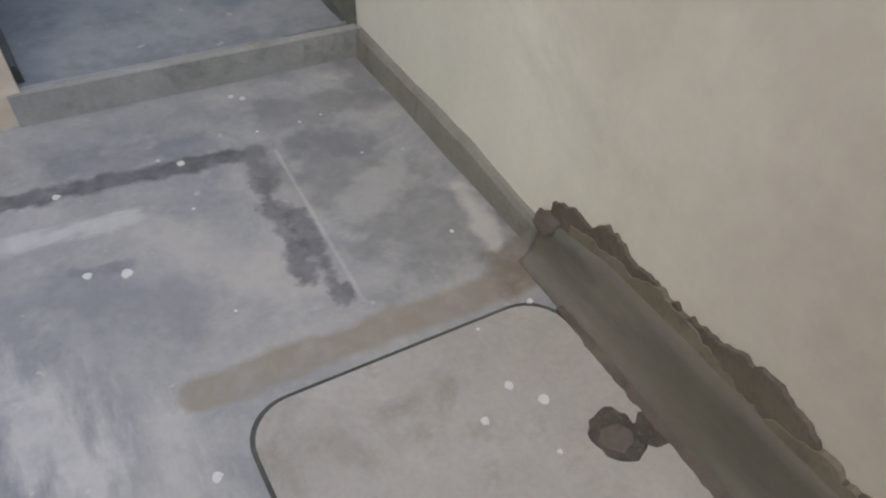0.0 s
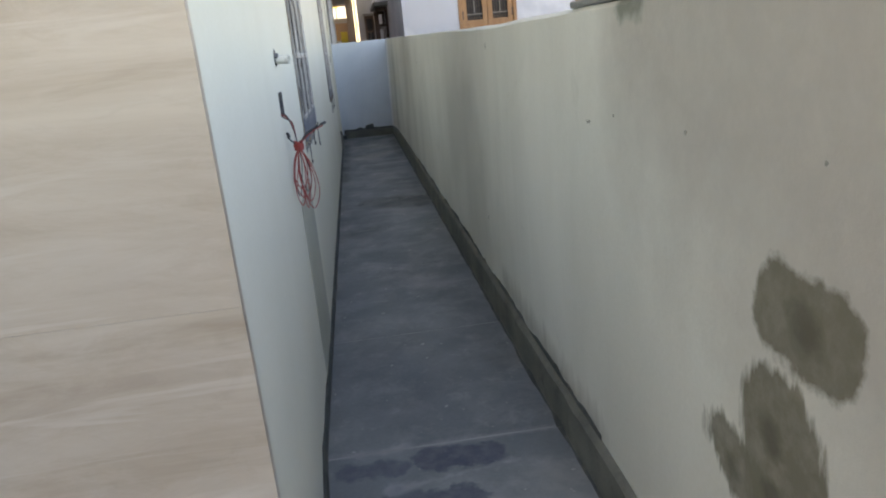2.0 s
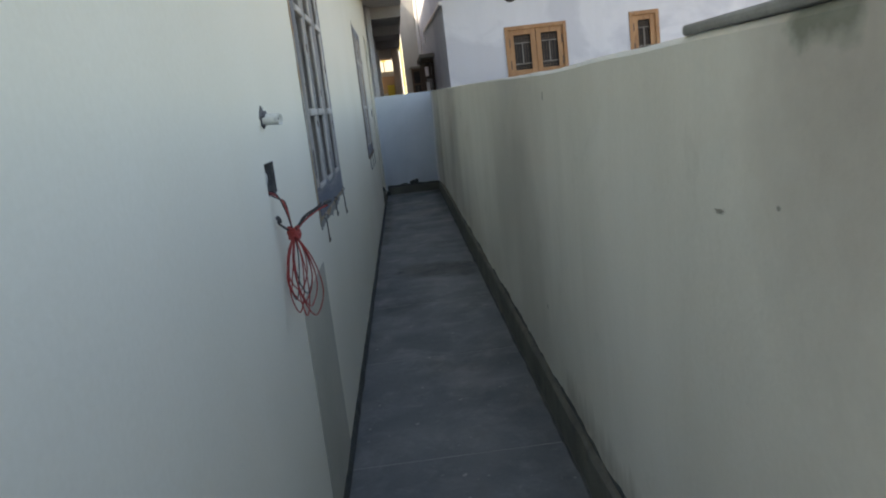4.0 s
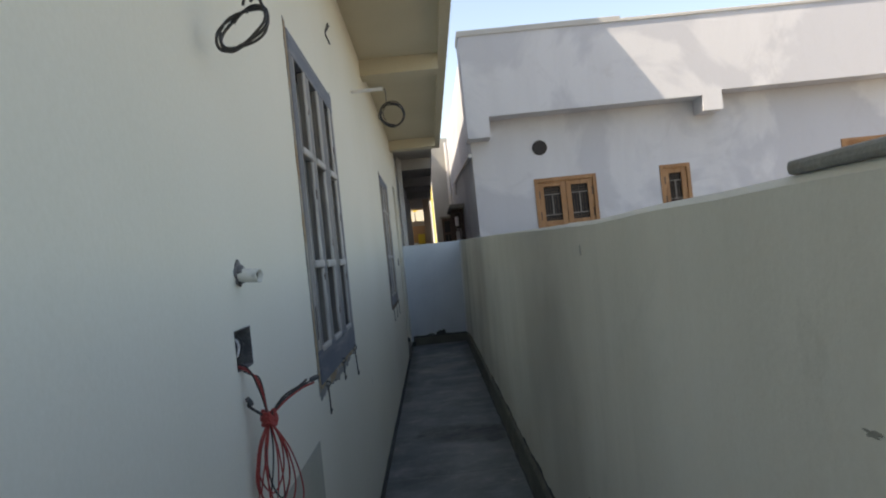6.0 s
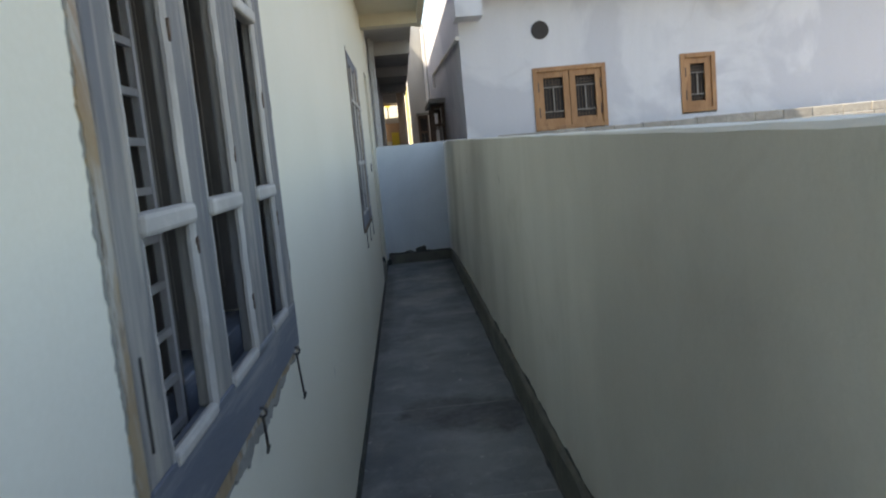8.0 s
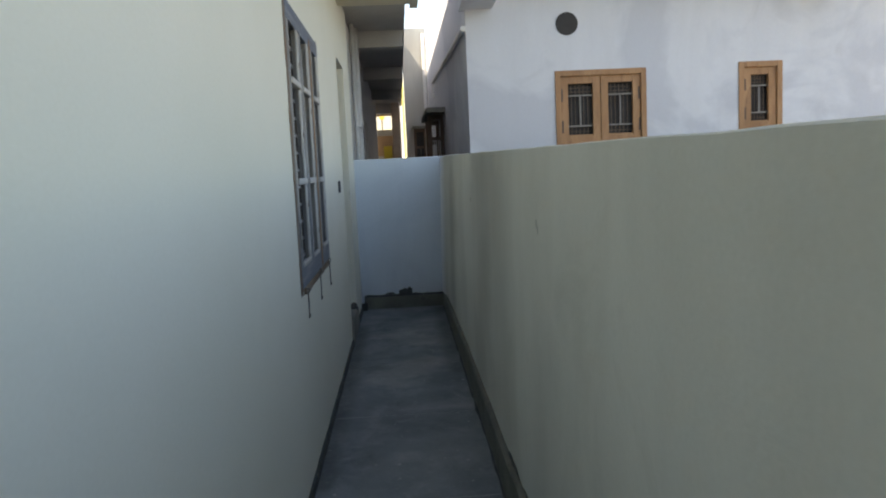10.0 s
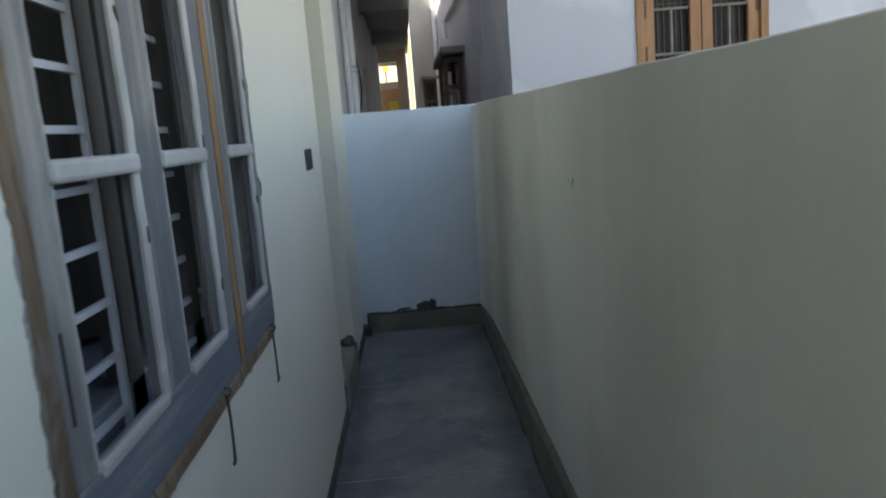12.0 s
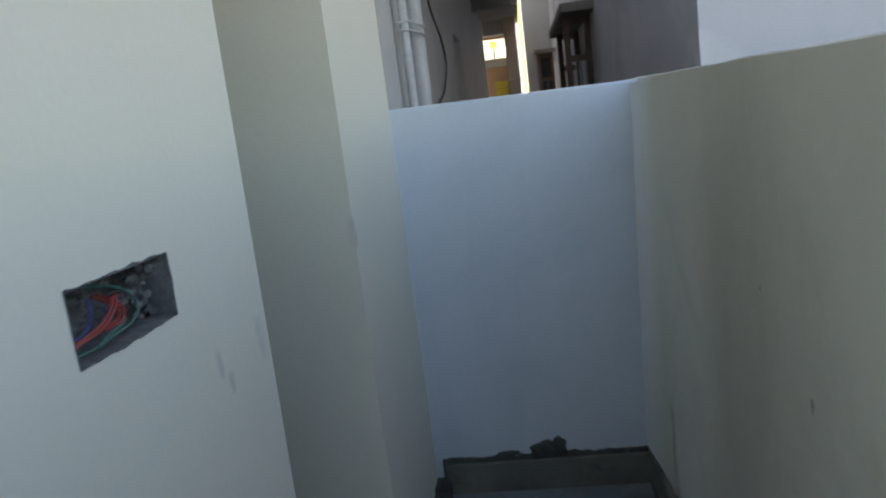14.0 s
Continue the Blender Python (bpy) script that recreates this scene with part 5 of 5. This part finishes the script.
part("drain_pipe", tube([(NX - 0.06, 22.3, 4.7), (NX - 0.06, 22.3, -0.3)], 0.05, 10), M_PVC, nb)
part("sunshade", boxes((0.94, 16.0, 2.33, NX, 18.6, 2.41)), M_CONCRETE, nb)
BRICKS = thing("brick_wall", "rough cement block boundary wall beside the neighbour house", "wall", boxes((WIDTH + 0.16, END + 0.01, -0.3, 16.0, END + 0.13, 1.313)), M_OLIVE_CEMENT, "structure")
for c in range(2):
    x, k = WIDTH + 0.17 + 0.2 * c, 0
    while x < 12.0:
        ln = random.uniform(0.36, 0.44)
        z = 1.318 + c * 0.12
        part("brick", boxes((x, END - 0.008 + 0.014 * random.random(), z, x + ln - 0.004, END + 0.125, z + 0.112 + random.uniform(-0.010, 0.010)), bevel=0.009), M_BRICK, BRICKS)
        x += ln


def wooden_window(a, b, c, d, leaves, label="orange-brown wooden window with dark grilled lights"):
    w = thing("wooden_window", label, "window", group="neighbour windows")
    y, f, s, h = NY - 0.02, 0.06, 0.082, d - c
    part("frame", boxes((a, y, c, a + f, y + 0.12, d), (b - f, y, c, b, y + 0.12, d), (a + f, y, d - f, b - f, y + 0.12, d), (a + f, y, c, b - f, y + 0.12, c + f), bevel=0.004), M_WOOD, w)
    step = (b - a - 2 * f) / leaves
    for i in range(leaves):
        p, q = a + f + i * step + 0.004, a + f + (i + 1) * step - 0.004
        leaf = part("shutter", boxes((p, y + 0.03, c + f, p + s, y + 0.07, d - f), (q - s, y + 0.03, c + f, q, y + 0.07, d - f), (p + s, y + 0.03, d - f - s, q - s, y + 0.07, d - f), (p + s, y + 0.03, c + f, q - s, y + 0.07, c + f + s), bevel=0.003), M_WOOD, w)
        part("gap", boxes((p - 0.004, y + 0.066, c + f, p, y + 0.075, d - f), (q, y + 0.066, c + f, q + 0.004, y + 0.075, d - f)), M_OPENING_SHADE, leaf)
        part("hinge", boxes((p + 0.004 if i == 0 else q - 0.022, y + 0.022, c + f + h * 0.14, p + 0.022 if i == 0 else q - 0.004, y + 0.031, c + f + h * 0.30), (p + 0.004 if i == 0 else q - 0.022, y + 0.022, d - f - h * 0.32, p + 0.022 if i == 0 else q - 0.004, y + 0.031, d - f - h * 0.16)), M_DARK_WOOD, leaf, "dark hinge")
        part("bottom_bead", boxes((p + s, y + 0.034, c + f + s - 0.004, q - s, y + 0.066, c + f + s + 0.016), bevel=0.003), M_WOOD, leaf)
        hi, lo = d - f - s - h * 0.15, c + f + s + h * 0.13
        for zz in (hi, lo):
            part("grille_bar", boxes((p + s, y + 0.042, zz - 0.008, q - s, y + 0.058, zz + 0.008)), M_NB_BAR, leaf)
        m = (p + q) / 2
        part("grille_bar", boxes((m - 0.008, y + 0.044, lo + 0.008, m + 0.008, y + 0.056, hi - 0.008)), M_NB_BAR, leaf)
        for g in range(1, 6):
            gx = p + s + (q - p - 2 * s) * g / 6
            part("rear_bar", boxes((gx - 0.004, y + 0.085, c + f + s, gx + 0.004, y + 0.09, d - f - s)), M_DARK_WOOD, w)
        for zz in (d - f - s - h * 0.05, d - f - s - h * 0.10, c + f + s + h * 0.06):
            part("rear_bar", boxes((p + s, y + 0.086, zz - 0.004, q - s, y + 0.091, zz + 0.004)), M_DARK_WOOD, w)
        # Flat near-black sheet painted for the shade behind the grille.
        part("backing", boxes((p + s - 0.01, y + 0.11, c + f + s - 0.01, q - s + 0.01, y + 0.118, d - f - s + 0.01)), M_OPENING_SHADE, w, "near-black sheet in place of the shaded opening")
    return w


wooden_window(2.207, 3.22, 1.565, 2.42, 2)
wooden_window(4.265, 4.76, 1.635, 2.44, 1, "narrow single orange-brown wooden window")
wooden_window(7.28, 8.6, 1.70, 2.57, 2)


def side_shutter(y, z0, z1, out):
    w = thing("open_shutter", "dark brown wooden shutter standing open", "shutter", group="open shutters")
    for xa in (NX - out, NX - 0.08):
        part("stile", boxes((xa, y, z0, xa + 0.06, y + 0.05, z1)), M_DARK_WOOD, w)
    for za, zb in ((z1 - 0.07, z1), (z1 - 0.42, z1 - 0.36), (z0, z0 + 0.08)):
        part("rail", boxes((NX - out + 0.06, y, za, NX - 0.08, y + 0.05, zb)), M_DARK_WOOD, w)
    part("grille_bar", boxes(*[(NX - out + 0.06 + (out - 0.14) * k / 4 - 0.006, y + 0.02, z0 + 0.08, NX - out + 0.06 + (out - 0.14) * k / 4 + 0.006, y + 0.03, z1 - 0.42) for k in (1, 2, 3)]), M_GRILLE, w)
    return w


for y, z0, z1, o in ((16.3, 1.1, 2.31, 0.28), (17.7, 1.1, 2.29, 0.27)):
    side_shutter(y, z0, z1, o)

# ---------------------------------------------------------------- lane beyond the end wall
nx = thing("next_house", "grey plastered house further along the lane", "house")
part("side_wall", boxes((-0.25, END + 0.13, -0.3, -0.02, 15.3, 3.0), (-0.25, 16.1, -0.3, -0.02, 21.6, 3.0), (-0.25, 15.3, 2.2, -0.02, 16.1, 3.0)), M_GREY_WHITE, nx)
# Dark panel fills the opening in place of its shaded inside.
part("doorway", boxes((-0.30, 15.3, -0.3, -0.25, 16.1, 2.2)), M_DARK_WOOD, nx)
part("roof", boxes((-5.0, 11.3, 3.02, 0.60, 22.6, 3.16)), M_CONCRETE_CEIL, nx)
part("upper_wall", boxes((-5.0, 11.4, 3.16, 0.40, 22.6, 4.95)), M_GREY_WHITE, nx)
for y in (12.6, 15.6, 18.9):
    part("beam", boxes((-0.02, y, 2.84, 0.58, y + 0.2, 3.02)), M_CONCRETE_CEIL, nx)
for x, y, r in ((0.028, 12.05, 0.020), (0.046, 12.30, 0.037)):
    thing("drain_pipe", "dull white drain pipe running up the wall", "pipe", tube([(x, y, -0.3), (x, y, 3.0)], r, 16), M_DULL_PIPE, group="drain pipes", smooth=True)
for z in (1.885, 1.920):
    thing("pipe_strap", "thin pale strap holding the two drain pipes", "pipe strap", tube([(0.0, 12.02, z), (0.052, 12.035, z), (0.086, 12.27, z), (0.086, 12.32, z), (0.0, 12.36, z)], 0.005, 6), M_DULL_PIPE, group="pipe straps")
thing("loose_cable", "thin dark cable sagging down the lane wall", "cable", tube(spline([(0.0, 13.15, 2.70), (0.010, 13.22, 2.45), (0.012, 13.33, 2.17), (0.015, 13.78, 2.02), (0.015, 13.97, 1.86), (0.012, 13.62, 1.66), (0.010, 13.17, 1.56), (0.008, 12.95, 1.30)], 8), 0.007, 6), M_BLACK_WIRE)
pch = thing("porch", "orange-walled porch at the far end of the lane", "porch")
part("wall", boxes((-3.0, 22.0, -0.3, 0.34, 22.15, 2.28), (-3.0, 22.0, 2.75, 0.34, 22.15, 3.02), (-3.0, 22.0, 2.28, -0.22, 22.15, 2.75)), M_ORANGE, pch)
part("sill", boxes((-0.22, 21.97, 2.27, 0.34, 22.13, 2.41), bevel=0.006), M_GREY_WHITE, pch)
part("beam", boxes((-0.3, 21.7, 2.78, 0.5, 21.95, 3.02)), M_GREY_WHITE, pch)
part("column", boxes((0.335, 21.6, -0.3, 0.54, 21.85, 3.02), (0.325, 21.59, 1.98, 0.55, 21.86, 2.02), bevel=0.01), M_PORCH_COL, pch)
part("door_leaf", boxes((0.11, 21.9, -0.3, 0.31, 21.97, 2.02)), M_YELLOW, pch, "yellow painted door leaf")
thing("lane_wall_side", "sunlit white side wall further down the lane", "wall", boxes((0.675, 22.6, -0.3, NX, 30.0, 4.85)), M_NEIGHBOUR, "structure")
thing("yellow_board", "bright yellow painted panel on the lane's side wall", "board", boxes((0.66, 24.4, -0.3, 0.677, 29.8, 3.9), bevel=0.004), M_YELLOW)
thing("lane_wall", "grey plastered wall narrowing the lane", "wall", boxes((0.67, 22.4, -0.3, NX, 22.6, 4.85)), M_LANE, "structure")
lw = thing("lane_window", "dark brown wooden window under a thin concrete shade", "window")
part("sunshade", boxes((0.82, 22.12, 2.42, 1.20, 22.4, 2.48), bevel=0.004), M_CONCRETE, lw)
lane_frame = part("frame", boxes((0.86, 22.33, 1.20, 0.92, 22.4, 2.42), (1.10, 22.33, 1.20, 1.16, 22.4, 2.42), (0.92, 22.33, 2.34, 1.10, 22.4, 2.42), (0.92, 22.33, 1.94, 1.10, 22.4, 2.0), (0.92, 22.33, 1.20, 1.10, 22.4, 1.28)), M_DARK_WOOD, lw)
part("backing", boxes((0.92, 22.385, 1.28, 1.10, 22.398, 2.34)), M_OPENING_SHADE, lw, "near-black sheet in place of the shaded opening")
part("grille_bar", boxes((1.005, 22.36, 1.28, 1.018, 22.37, 1.94)), M_NB_BAR, lane_frame)
sg = thing("sign_post", "small yellow sign board on a thin dark post", "sign")
part("post", tube([(0.02, 26.0, -0.3), (0.02, 26.0, 2.98)], 0.018, 8), M_STEEL, sg)
part("board", boxes((-0.05, 25.97, 2.94, 0.09, 26.02, 3.07), bevel=0.006), M_YELLOW, sg, "yellow sign board")
thing("white_box", "small white box on the porch ledge", "box", boxes((-0.06, 21.8, 1.35, 0.10, 21.95, 1.78), bevel=0.008), M_GREY_WHITE)
thing("porch_ledge", "low plastered ledge of the porch", "ledge", boxes((-0.5, 21.5, -0.3, 0.30, 22.0, 1.35)), M_GREY_WHITE, "structure")
thing("far_wall", "sunlit white house wall beyond the porch", "wall", boxes((-6.0, 30.0, -0.3, 8.0, 30.2, 6.0)), M_NEIGHBOUR, "structure")

# ---------------------------------------------------------------- passage floor slabs
cuts = [0.0, 1.295, 2.38, 3.57, 4.71, 5.85, 6.99, 8.13, 9.27, 10.42, END]
for i, (a, b) in enumerate(zip(cuts, cuts[1:])):
    if i == 0:
        poly = [(0.0, 0.092), (WIDTH + 0.004, 0.003), (WIDTH + 0.004, b - 0.006), (0.0, b - 0.006)]
    else:
        poly = [(0.0, a + 0.004), (WIDTH + 0.004, a + 0.004), (WIDTH + 0.004, b - 0.004), (0.0, b - 0.004)]
    bm = prism(poly, "z", -0.028, 0.0)
    bmesh.ops.bevel(bm, geom=list(bm.edges), offset=0.002, segments=1, affect="EDGES")
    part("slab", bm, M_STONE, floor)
